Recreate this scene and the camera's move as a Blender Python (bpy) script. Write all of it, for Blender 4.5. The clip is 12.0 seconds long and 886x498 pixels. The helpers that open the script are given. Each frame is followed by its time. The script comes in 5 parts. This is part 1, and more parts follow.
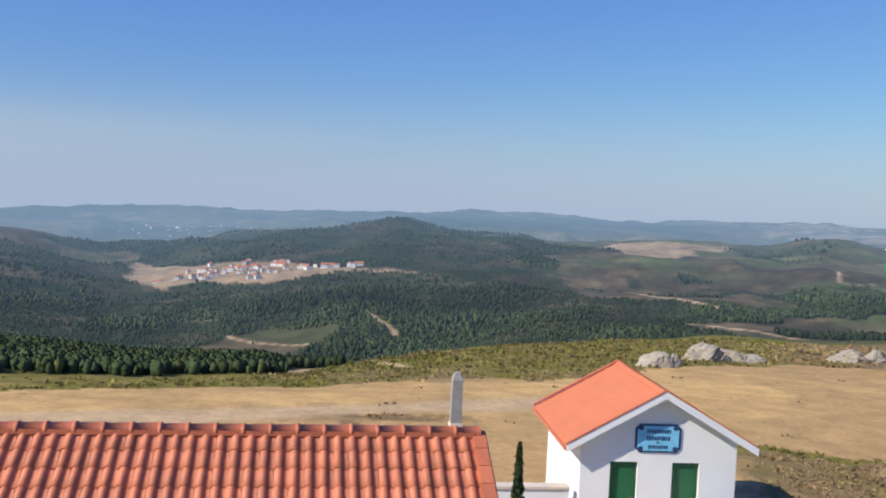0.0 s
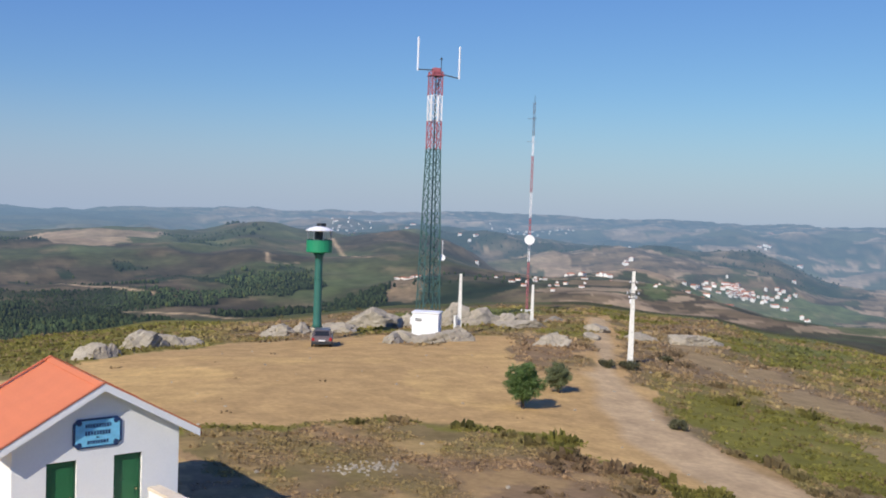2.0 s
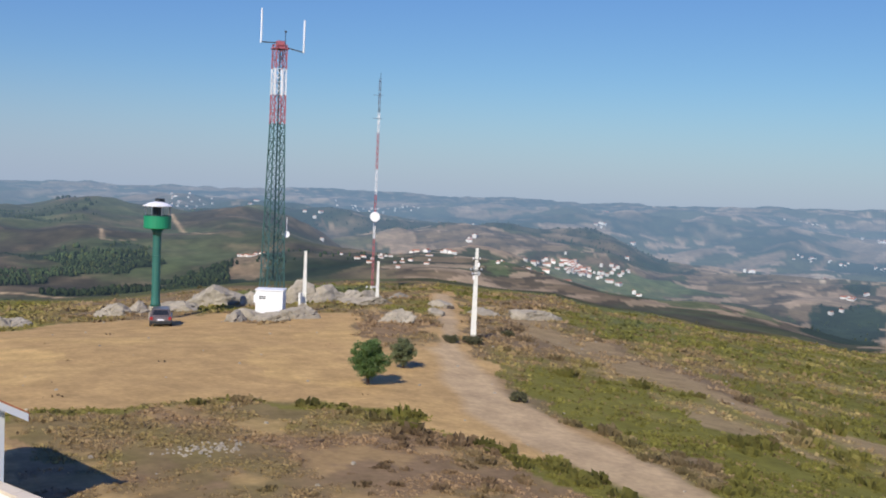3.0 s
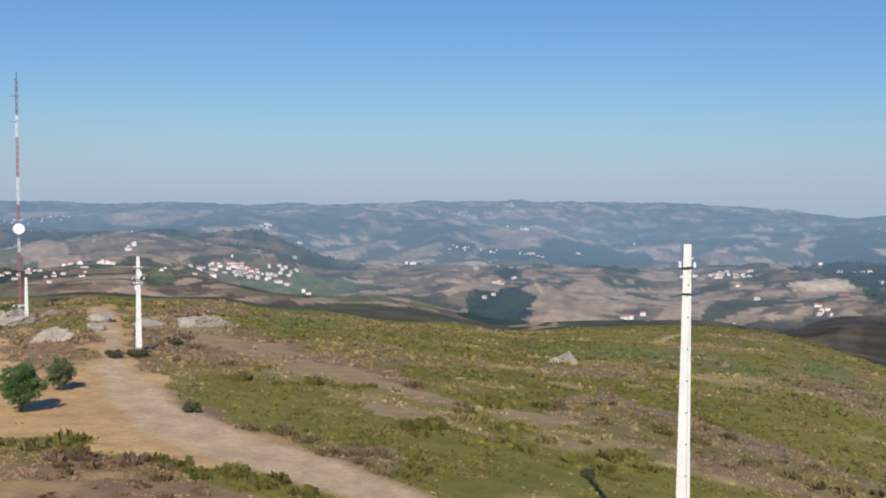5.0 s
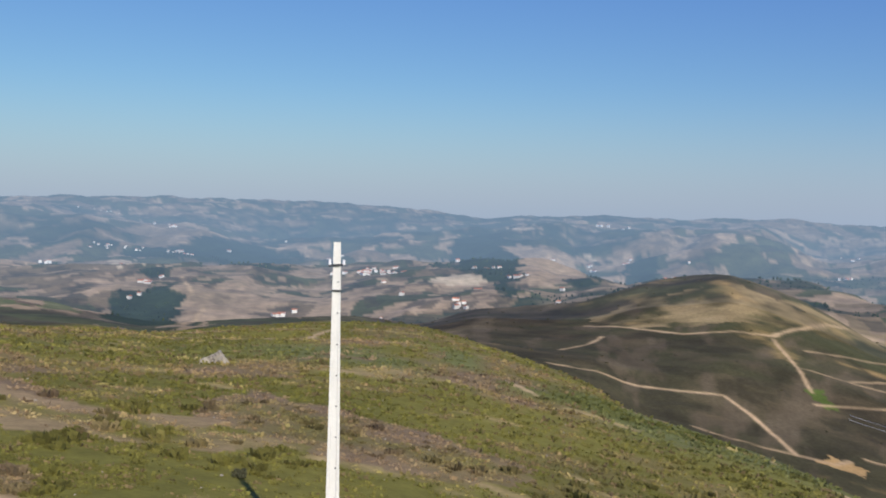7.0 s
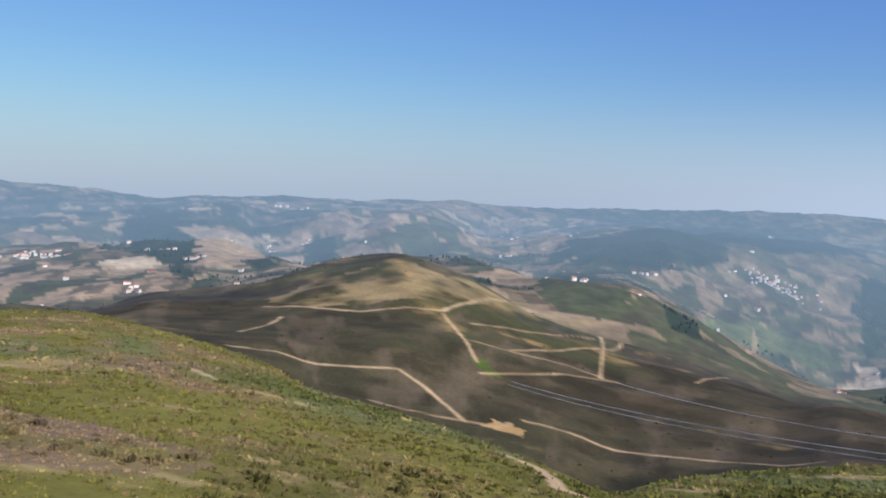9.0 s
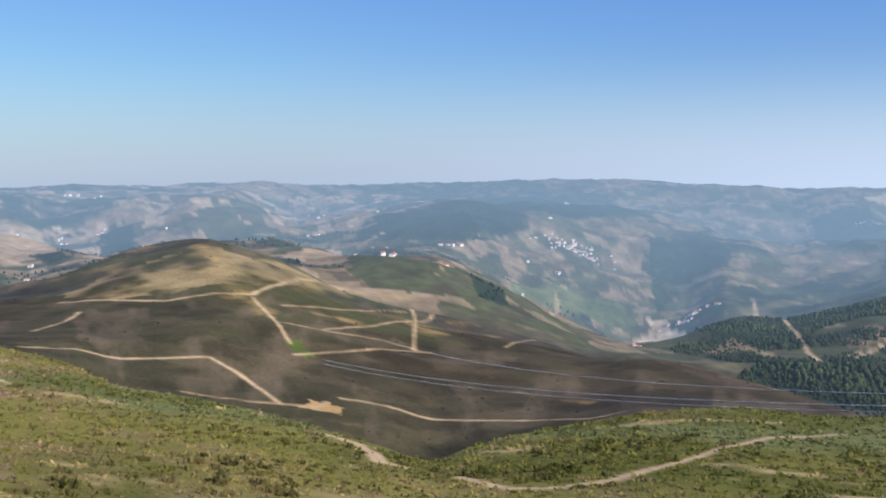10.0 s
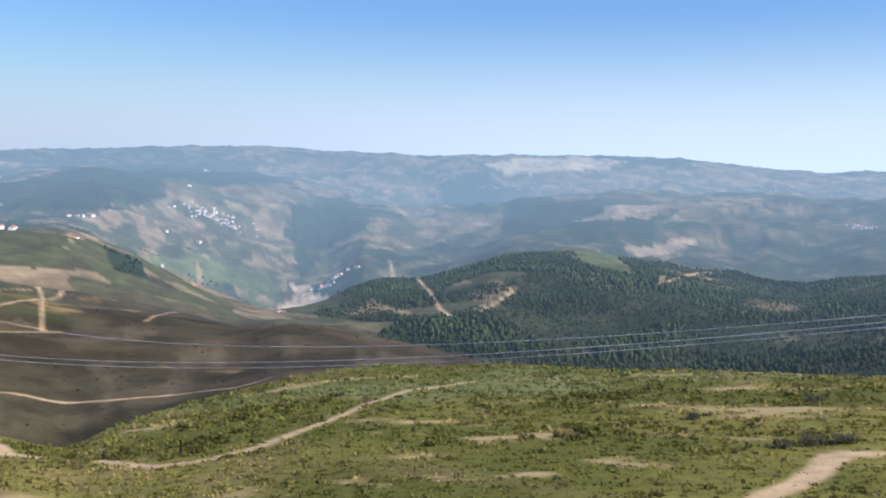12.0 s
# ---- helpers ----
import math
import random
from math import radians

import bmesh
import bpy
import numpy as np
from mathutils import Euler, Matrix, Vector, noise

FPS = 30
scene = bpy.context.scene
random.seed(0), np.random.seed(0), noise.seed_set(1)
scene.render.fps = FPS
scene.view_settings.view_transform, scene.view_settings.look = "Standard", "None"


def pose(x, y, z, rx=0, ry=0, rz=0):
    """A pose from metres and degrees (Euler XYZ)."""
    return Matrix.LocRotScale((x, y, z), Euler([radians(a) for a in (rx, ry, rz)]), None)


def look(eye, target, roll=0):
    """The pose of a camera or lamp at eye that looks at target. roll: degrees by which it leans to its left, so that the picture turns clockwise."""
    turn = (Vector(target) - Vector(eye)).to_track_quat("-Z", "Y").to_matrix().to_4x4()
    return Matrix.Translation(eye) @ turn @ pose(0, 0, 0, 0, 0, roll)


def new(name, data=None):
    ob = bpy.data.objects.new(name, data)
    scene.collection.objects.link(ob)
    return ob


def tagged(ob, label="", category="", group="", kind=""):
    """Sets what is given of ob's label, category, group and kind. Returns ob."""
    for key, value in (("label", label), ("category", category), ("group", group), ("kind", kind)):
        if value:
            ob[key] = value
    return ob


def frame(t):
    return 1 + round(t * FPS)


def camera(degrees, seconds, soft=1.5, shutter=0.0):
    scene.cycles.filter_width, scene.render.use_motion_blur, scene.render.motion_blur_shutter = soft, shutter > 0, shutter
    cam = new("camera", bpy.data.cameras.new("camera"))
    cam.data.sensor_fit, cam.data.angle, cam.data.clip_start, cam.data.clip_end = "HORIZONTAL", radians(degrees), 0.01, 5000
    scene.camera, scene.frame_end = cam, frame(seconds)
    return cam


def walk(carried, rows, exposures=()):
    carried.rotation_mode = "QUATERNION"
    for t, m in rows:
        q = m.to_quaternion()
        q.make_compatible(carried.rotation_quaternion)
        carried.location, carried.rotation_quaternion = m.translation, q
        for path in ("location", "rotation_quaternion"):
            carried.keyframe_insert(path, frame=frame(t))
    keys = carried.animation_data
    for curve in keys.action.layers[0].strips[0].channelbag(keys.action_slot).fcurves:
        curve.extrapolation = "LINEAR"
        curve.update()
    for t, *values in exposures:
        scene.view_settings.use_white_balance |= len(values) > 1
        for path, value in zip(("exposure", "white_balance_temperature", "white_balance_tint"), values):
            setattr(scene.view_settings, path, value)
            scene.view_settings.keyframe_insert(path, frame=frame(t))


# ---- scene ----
import functools

# ---------------------------------------------------------------- camera
cam = camera(50.05, 12.0, soft=1.9)
PATH = (
    (0.0, 0.00, -3.02, -2.64), (0.5, -7.49, -3.20, -3.37), (1.0, -13.43, -3.53, -3.20), (1.5, -24.28, -2.74, -1.39),
    (2.0, -33.26, -2.53, -1.99), (2.5, -37.96, -2.64, -3.16), (3.0, -42.56, -3.56, -2.55), (3.5, -49.43, -2.87, -1.30),
    (3.7, -52.46, -2.84, -0.68), (5.3, -65.75, -3.00, -0.69), (5.5, -68.59, -2.97, -0.85), (6.0, -76.19, -2.89, -0.82),
    (6.5, -81.89, -2.90, -1.61), (7.0, -83.39, -2.84, -1.42), (7.5, -88.45, -2.59, -1.40), (7.7, -91.36, -2.45, -1.73),
    (9.5, -107.32, -4.07, -0.91), (10.0, -114.34, -4.66, 0.39), (10.5, -121.42, -5.62, -0.04), (11.0, -126.30, -6.22, -0.86),
    (11.5, -130.67, -6.48, -1.15), (12.0, -135.73, -6.70, -0.10),
)
# held in the hands, it swings on a small circle round the body
walk(cam, [(t, pose(-0.02 * math.sin(radians(yaw)), 0.02 * math.cos(radians(yaw)), 9.5, 90 + pitch, roll, yaw)) for t, yaw, pitch, roll in PATH],
     exposures=((0.0, 0.15), (1.5, 0.05), (3.0, -0.03), (3.7, 0.05), (6.5, -0.06), (7.7, -0.05), (9.5, 0.2), (10.5, 0.35), (12.0, 0.5)))

# ---------------------------------------------------------------- light
SUN_AZ, SUN_EL = -118.0, 36.0
to_sun = Vector((math.sin(radians(SUN_AZ)) * math.cos(radians(SUN_EL)), math.cos(radians(SUN_AZ)) * math.cos(radians(SUN_EL)), math.sin(radians(SUN_EL))))
world = bpy.data.worlds.new("sky")
scene.world = world
world.use_nodes = True
wt = world.node_tree
wt.nodes.clear()
sky = wt.nodes.new("ShaderNodeTexSky")
sky.sky_type, sky.sun_disc = "NISHITA", False
sky.sun_elevation, sky.sun_rotation = radians(SUN_EL), radians(SUN_AZ)
sky.altitude, sky.air_density, sky.dust_density, sky.ozone_density = 0, 1.25, 0.1, 4.0
background = wt.nodes.new("ShaderNodeBackground")
background.inputs["Strength"].default_value = 0.091
world_out = wt.nodes.new("ShaderNodeOutputWorld")
tint = wt.nodes.new("ShaderNodeVectorMath")
tint.operation = "MULTIPLY"
tint.inputs[1].default_value = (0.56, 0.745, 0.57)
wt.links.new(sky.outputs[0], tint.inputs[0])
air = wt.nodes.new("ShaderNodeVectorMath")
air.operation = "ADD"
air.inputs[1].default_value = (0.0, 0.06, 3.65)
wt.links.new(tint.outputs[0], air.inputs[0])
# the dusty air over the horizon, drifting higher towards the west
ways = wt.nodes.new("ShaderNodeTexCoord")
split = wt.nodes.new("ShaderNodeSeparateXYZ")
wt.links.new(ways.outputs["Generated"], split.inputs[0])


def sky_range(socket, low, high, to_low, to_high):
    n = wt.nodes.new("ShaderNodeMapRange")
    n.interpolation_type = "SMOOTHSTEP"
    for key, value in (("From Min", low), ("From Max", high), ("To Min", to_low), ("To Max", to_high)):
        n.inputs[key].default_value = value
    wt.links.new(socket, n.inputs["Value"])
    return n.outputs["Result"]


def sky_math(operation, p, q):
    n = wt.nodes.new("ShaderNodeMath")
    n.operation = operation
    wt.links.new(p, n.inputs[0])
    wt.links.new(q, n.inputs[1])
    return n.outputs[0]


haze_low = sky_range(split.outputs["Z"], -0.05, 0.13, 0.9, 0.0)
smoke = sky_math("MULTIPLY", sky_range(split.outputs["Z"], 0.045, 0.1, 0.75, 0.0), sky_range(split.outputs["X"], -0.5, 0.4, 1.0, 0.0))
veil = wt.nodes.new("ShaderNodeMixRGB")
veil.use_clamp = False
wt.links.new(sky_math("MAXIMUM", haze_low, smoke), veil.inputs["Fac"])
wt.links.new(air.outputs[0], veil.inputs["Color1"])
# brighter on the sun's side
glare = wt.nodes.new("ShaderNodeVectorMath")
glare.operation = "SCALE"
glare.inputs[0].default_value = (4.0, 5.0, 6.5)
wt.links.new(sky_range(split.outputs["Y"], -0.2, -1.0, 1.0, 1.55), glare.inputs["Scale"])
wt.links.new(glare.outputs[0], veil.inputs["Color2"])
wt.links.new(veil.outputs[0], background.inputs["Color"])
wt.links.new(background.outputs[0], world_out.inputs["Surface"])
sun_data = bpy.data.lights.new("sun", "SUN")
sun_data.energy, sun_data.angle, sun_data.color = 5.0, radians(0.53), (1.0, 0.92, 0.8)
sun = new("sun", sun_data)
sun.matrix_world = look(to_sun * 200, (0, 0, 0))


# ---------------------------------------------------------------- materials
def material(name, colour, rough=0.8, metal=0.0, spread=0.12, size=0.5, bump=0.0, fine=12.0, dirt=0.0, dirt_colour=(0.1, 0.085, 0.07), by_piece=0.0, attribute=""):
    """A painted or natural surface: colour with broad and fine variation, stains and relief."""
    m = bpy.data.materials.new(name)
    m.use_nodes = True
    nt = m.node_tree
    bsdf = nt.nodes["Principled BSDF"]
    bsdf.inputs["Roughness"].default_value, bsdf.inputs["Metallic"].default_value = rough, metal
    geo = nt.nodes.new("ShaderNodeNewGeometry")

    def wave(scale, detail):
        n = nt.nodes.new("ShaderNodeTexNoise")
        n.inputs["Scale"].default_value, n.inputs["Detail"].default_value = scale, detail
        nt.links.new(geo.outputs["Position"], n.inputs["Vector"])
        return n.outputs["Fac"]

    def ranged(value, low, high):
        n = nt.nodes.new("ShaderNodeMapRange")
        n.inputs["From Min"].default_value, n.inputs["From Max"].default_value = 0.25, 0.75
        n.inputs["To Min"].default_value, n.inputs["To Max"].default_value = low, high
        nt.links.new(value, n.inputs["Value"])
        return n.outputs["Result"]

    def scaled(colour_socket, factor):
        n = nt.nodes.new("ShaderNodeVectorMath")
        n.operation = "SCALE"
        nt.links.new(colour_socket, n.inputs[0])
        nt.links.new(factor, n.inputs["Scale"])
        return n.outputs["Vector"]

    if attribute:
        a = nt.nodes.new("ShaderNodeAttribute")
        a.attribute_name = attribute
        base = a.outputs["Color"]
    else:
        c = nt.nodes.new("ShaderNodeRGB")
        c.outputs[0].default_value = (*colour, 1)
        base = c.outputs[0]
    base = scaled(base, ranged(wave(1 / size, 3), 1 - spread, 1 + spread))
    base = scaled(base, ranged(wave(fine, 4), 1 - spread * 0.8, 1 + spread * 0.8))
    if by_piece:
        info = nt.nodes.new("ShaderNodeObjectInfo")
        base = scaled(base, ranged(info.outputs["Random"], 1 - by_piece, 1 + by_piece))
    if dirt:
        mix = nt.nodes.new("ShaderNodeMixRGB")
        mix.inputs["Color2"].default_value = (*dirt_colour, 1)
        nt.links.new(ranged(wave(0.9 / size, 5), -dirt, dirt), mix.inputs["Fac"])
        mix.use_clamp = True
        nt.links.new(base, mix.inputs["Color1"])
        base = mix.outputs[0]
    nt.links.new(base, bsdf.inputs["Base Color"])
    if bump:
        b = nt.nodes.new("ShaderNodeBump")
        b.inputs["Strength"].default_value, b.inputs["Distance"].default_value = 0.6, bump
        nt.links.new(wave(fine * 0.7, 5), b.inputs["Height"])
        nt.links.new(b.outputs["Normal"], bsdf.inputs["Normal"])
    return m


def hazed_material(name, colour=(0.1, 0.1, 0.1), attribute="", start=520.0, reach=2100.0, haze=(0.26, 0.4, 0.59), most=0.6):
    """The land of the far backdrop: its own colours, plus haze painted in as blue emission that grows with distance.
    """
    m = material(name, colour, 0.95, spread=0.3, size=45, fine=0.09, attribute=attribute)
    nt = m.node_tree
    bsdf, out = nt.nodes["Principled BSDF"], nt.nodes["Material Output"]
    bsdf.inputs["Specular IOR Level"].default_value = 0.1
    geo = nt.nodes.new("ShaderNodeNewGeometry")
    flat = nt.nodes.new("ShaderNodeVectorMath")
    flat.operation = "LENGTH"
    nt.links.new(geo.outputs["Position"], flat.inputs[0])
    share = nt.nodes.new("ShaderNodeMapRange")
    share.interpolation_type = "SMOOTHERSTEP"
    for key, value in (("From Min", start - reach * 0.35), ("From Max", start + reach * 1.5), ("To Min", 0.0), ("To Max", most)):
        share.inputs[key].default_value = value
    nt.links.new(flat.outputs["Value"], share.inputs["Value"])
    # blue emission on the surface itself imitates the lit air in front
    painted_haze = nt.nodes.new("ShaderNodeEmission")
    painted_haze.inputs["Color"].default_value = (*haze, 1)
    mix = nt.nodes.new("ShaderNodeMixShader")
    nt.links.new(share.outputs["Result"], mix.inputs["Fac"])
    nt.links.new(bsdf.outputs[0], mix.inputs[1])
    nt.links.new(painted_haze.outputs[0], mix.inputs[2])
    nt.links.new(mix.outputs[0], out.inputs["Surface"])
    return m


GROUND = material("dry_ground", (0.3, 0.25, 0.15), 0.95, spread=0.2, size=1.6, bump=0.06, fine=3.2, attribute="cover")
GROUND.node_tree.nodes["Principled BSDF"].inputs["Specular IOR Level"].default_value = 0.1
# these four carry painted haze: they emit more blue the farther they lie
DISTANCE = hazed_material("hazed_land", attribute="cover")
WOODS = hazed_material("hazed_woods", attribute="cover")
FAR_WHITE = hazed_material("hazed_limewash", (0.68, 0.66, 0.62))
FAR_ROOF = hazed_material("hazed_roof_tiles", (0.42, 0.17, 0.09))
HEATH = material("heather_and_gorse", (0.09, 0.1, 0.03), 0.9, spread=0.25, size=2.5, fine=9, attribute="cover")
TILE = material("terracotta_roof_tile", (0.52, 0.155, 0.07), 0.6, spread=0.1, size=0.35, fine=25, bump=0.002, by_piece=0.1, dirt=0.12, dirt_colour=(0.2, 0.1, 0.07))
HUT_ROOF = material("orange_roof_paint", (0.6, 0.185, 0.08), 0.7, spread=0.05, size=0.8, fine=14, bump=0.003, dirt=0.08, dirt_colour=(0.35, 0.15, 0.09))
WHITE = material("limewashed_wall", (0.8, 0.8, 0.79), 0.85, spread=0.03, size=1.1, fine=18, bump=0.003, dirt=0.06, dirt_colour=(0.5, 0.47, 0.42))
TRIM = material("white_fascia_paint", (0.82, 0.82, 0.82), 0.6, spread=0.03, size=0.8, fine=20)
COPING = material("cream_coping_stone", (0.66, 0.57, 0.45), 0.85, spread=0.07, size=0.5, fine=16, bump=0.003)
DOOR = material("green_door_paint", (0.018, 0.13, 0.05), 0.45, spread=0.08, size=0.5, fine=20)
DOOR_FRAME = material("dark_green_frame_paint", (0.012, 0.07, 0.035), 0.5, spread=0.08, size=0.4, fine=20)
BRASS = material("worn_brass", (0.55, 0.45, 0.25), 0.35, 1.0, spread=0.1, size=0.05, fine=60)
SIGN_BLUE = material("light_blue_glazed_tile", (0.2, 0.55, 0.78), 0.25, spread=0.08, size=0.2, fine=20)
SIGN_DARK = material("dark_blue_glaze", (0.02, 0.05, 0.14), 0.3, spread=0.1, size=0.2, fine=20)
GRANITE = material("weathered_granite", (0.34, 0.32, 0.29), 0.92, spread=0.2, size=0.9, fine=7, bump=0.03, dirt=0.45, dirt_colour=(0.16, 0.155, 0.14))
BOULDER = material("lichen_covered_boulder", (0.33, 0.29, 0.225), 0.94, spread=0.22, size=1.6, fine=3.5, bump=0.12, dirt=0.6, dirt_colour=(0.14, 0.125, 0.1))
CONCRETE = material("pale_cast_concrete", (0.68, 0.67, 0.63), 0.85, spread=0.06, size=0.7, fine=12, bump=0.004, dirt=0.12, dirt_colour=(0.4, 0.38, 0.34))
GREEN_PAINT = material("green_tower_paint", (0.03, 0.135, 0.11), 0.5, spread=0.1, size=0.9, fine=9, dirt=0.2, dirt_colour=(0.05, 0.1, 0.08))
GREEN_BRIGHT = material("bright_green_paint", (0.015, 0.24, 0.115), 0.45, spread=0.08, size=0.8, fine=9)
STEEL_GREEN = material("grey_green_steel", (0.06, 0.13, 0.12), 0.5, spread=0.12, size=0.6, fine=8)
STEEL_RED = material("faded_red_steel", (0.42, 0.13, 0.15), 0.5, spread=0.12, size=0.6, fine=8)
STEEL_WHITE = material("white_steel", (0.8, 0.8, 0.82), 0.5, spread=0.06, size=0.6, fine=8)
GALVANISED = material("galvanised_steel", (0.4, 0.42, 0.44), 0.45, 0.8, spread=0.1, size=0.3, fine=20)
DARK_METAL = material("dark_metal", (0.05, 0.055, 0.06), 0.5, 0.5, spread=0.1, size=0.3, fine=20)
CAR_PAINT = material("dusty_grey_car_paint", (0.16, 0.13, 0.125), 0.3, 0.4, spread=0.08, size=0.6, fine=10)
GLASS_DARK = material("tinted_window_glass", (0.02, 0.022, 0.025), 0.08, spread=0.05, size=0.4, fine=10)
RUBBER = material("tyre_rubber", (0.02, 0.02, 0.02), 0.85, spread=0.1, size=0.1, fine=30)
LAMP_RED = material("red_lamp_plastic", (0.4, 0.02, 0.02), 0.3, spread=0.05, size=0.1, fine=30)
BARK = material("grey_brown_bark", (0.12, 0.09, 0.065), 0.95, spread=0.2, size=0.2, fine=25, bump=0.01)
LEAF = material("broad_green_leaf", (0.12, 0.19, 0.055), 0.6, spread=0.3, size=0.5, fine=12)
LEAF_DULL = material("dull_grey_green_leaf", (0.17, 0.195, 0.09), 0.7, spread=0.3, size=0.5, fine=12)
SHRUB = material("dark_gorse_leaf", (0.13, 0.128, 0.065), 0.85, spread=0.3, size=0.4, fine=14)
CYPRESS = material("dark_cypress_leaf", (0.055, 0.085, 0.028), 0.75, spread=0.35, size=0.25, fine=14)
CABLE = material("pale_aluminium_cable", (0.72, 0.72, 0.7), 0.7, 0.0, spread=0.04, size=3, fine=2)



def translucent(m, share=0.4):
    """Leaves let part of the light through."""
    nt = m.node_tree
    bsdf, out = nt.nodes["Principled BSDF"], nt.nodes["Material Output"]
    thin = nt.nodes.new("ShaderNodeBsdfTranslucent")
    nt.links.new(bsdf.inputs["Base Color"].links[0].from_socket, thin.inputs["Color"])
    mix = nt.nodes.new("ShaderNodeMixShader")
    mix.inputs["Fac"].default_value = share
    nt.links.new(bsdf.outputs[0], mix.inputs[1])
    nt.links.new(thin.outputs[0], mix.inputs[2])
    nt.links.new(mix.outputs[0], out.inputs["Surface"])


for leafy in (HEATH, LEAF, LEAF_DULL, SHRUB, CYPRESS):
    translucent(leafy)

# ---------------------------------------------------------------- the lie of the land
# crests of each range of hills: azimuth in degrees clockwise from +y, distance, height
HILLTOP = ((-30, 43, -0.9), (20, 43, -0.5), (40, 43, -0.9), (60, 43, -2.0), (80, 43, -4.2), (100, 43, -7.0), (115, 43, -8.6), (130, 43, -8.2), (160, 43, -7.0))
NEAR_CREST = (
    (-24.8, 58, -1.7), (-17.3, 58, -2.1), (-9.9, 62, -2.6), (-7.2, 80, -5.5), (-2.4, 105, -8.5), (2.7, 120, -9.3), (7.8, 130, -9.5),
    (14.4, 135, -8.5), (16.5, 130, -7.2), (22.2, 125, -6.5), (30.1, 125, -4.7), (36.8, 130, -4.3), (42.2, 135, -4.0), (45.7, 140, -5.4),
    (49.4, 140, -5.7), (52.3, 140, -7.0), (55.7, 150, -8.6), (58.6, 135, -8.2), (62.4, 160, -11.6), (66.5, 170, -14.4),
)
NEAR_CREST += (
    (72.5, 190, -15.9), (76.5, 200, -16.4), (81.3, 205, -17.0), (86.1, 180, -17.6), (89.6, 165, -18.7), (92.9, 150, -19.2), (94.5, 130, -18.5),
    (97.9, 125, -18.9), (104.6, 110, -19.1), (108.1, 100, -18.8), (111.6, 90, -18.0), (113.6, 95, -20.5), (118.5, 130, -27.4), (124.1, 150, -30.0),
    (128.9, 160, -30.2), (132.3, 165, -30.6), (136.3, 165, -31.0), (139.8, 165, -30.7), (146.6, 150, -27.2), (156.3, 130, -21.4), (161.1, 115, -17.2),
)
MIDDLE_CREST = (
    (-24.9, 1500, -67.9), (-19.7, 1500, -85.0), (-16.0, 1500, -77.9), (-12.8, 1500, -60.3), (-9.5, 1500, -48.2), (-2.8, 1500, -31.8), (2.3, 1500, -35.5),
    (7.4, 1500, -41.4), (10.8, 1500, -36.9), (15.6, 1500, -36.9), (18.7, 1500, -42.3), (20.3, 1500, -37.4), (21.8, 1500, -26.2), (24.9, 1500, -35.9),
    (27.6, 1500, -36.8), (31.0, 1500, -24.6), (33.3, 1400, -38.1), (35.0, 1300, -54.1), (36.7, 1200, -60.6), (39.9, 1100, -63.1), (42.1, 1200, -58.1),
    (45.5, 1150, -55.9),
)
MIDDLE_CREST += (
    (50.6, 1000, -72.6), (55.7, 900, -80.4), (58.5, 900, -79.7), (65.8, 800, -94.3), (76.5, 700, -77.4), (82.0, 600, -66.5), (85.4, 600, -56.8),
    (89.4, 600, -56.5), (92.1, 600, -53.9), (96.0, 640, -42.4), (100.4, 650, -33.6), (103.8, 645, -43.5), (108.0, 620, -62.1), (113.5, 620, -77.5),
    (118.2, 600, -87.1), (123.2, 560, -97.7), (126.0, 500, -87.9), (132.8, 450, -87.8), (138.1, 400, -84.9), (139.8, 380, -85.9), (146.7, 350, -79.4),
    (156.3, 330, -71.9), (161.1, 300, -63.6),
)
FAR_HILLS = (
    (-25.0, 3000, -109.7), (-12.8, 3000, -98.8), (-6.2, 3000, -63.2), (0.6, 3000, -49.0), (10.7, 3000, -48.2), (20.2, 3000, -42.5), (21.4, 2400, -35.1),
    (31.0, 2400, -33.7), (36.6, 2000, -43.2), (39.8, 1900, -53.6), (44.5, 1800, -55.1), (45.4, 1800, -58.9), (52.0, 1800, -56.3), (55.7, 1700, -100.8),
    (58.3, 1700, -99.0), (62.4, 1600, -98.3), (69.2, 1500, -103.0), (76.0, 1700, -113.9), (82.5, 1600, -93.9), (84.2, 1700, -96.9),
)
FAR_HILLS += (
    (89.3, 1600, -83.0), (90.3, 1700, -90.3), (94.5, 1300, -104.0), (95.9, 1500, -104.0), (104.5, 1300, -83.1), (108.6, 1000, -83.5), (110.3, 1000, -76.3),
    (112.4, 1000, -78.3), (114.1, 1000, -82.5), (115.1, 1000, -89.5), (118.5, 980, -121.7), (122.0, 960, -145.3), (125.4, 940, -161.7), (128.0, 1000, -166.7),
    (131.1, 1050, -152.9), (134.6, 1100, -151.0), (139.7, 1100, -125.2), (143.8, 1150, -121.8), (149.8, 1100, -137.3), (156.1, 1100, -157.2), (160.8, 1100, -141.1),
)
FAR_RIDGE = (
    (-25.0, 4000, -117.1), (-16.6, 4000, -88.0), (-6.2, 4000, -70.9), (4.0, 4000, -54.9), (14.0, 4000, -51.2), (21.4, 3600, -40.4), (23.2, 4000, -39.6),
    (31.6, 3600, -33.0), (38.2, 3200, -35.1), (44.4, 3000, -31.2), (48.7, 3000, -23.6), (52.5, 2800, -40.4), (55.1, 3000, -29.4), (61.1, 3000, -26.2),
    (62.4, 2800, -46.3), (65.8, 2800, -69.1), (69.2, 2800, -71.7), (72.6, 2800, -114.0), (79.3, 2800, -99.1), (84.2, 2800, -73.9),
)
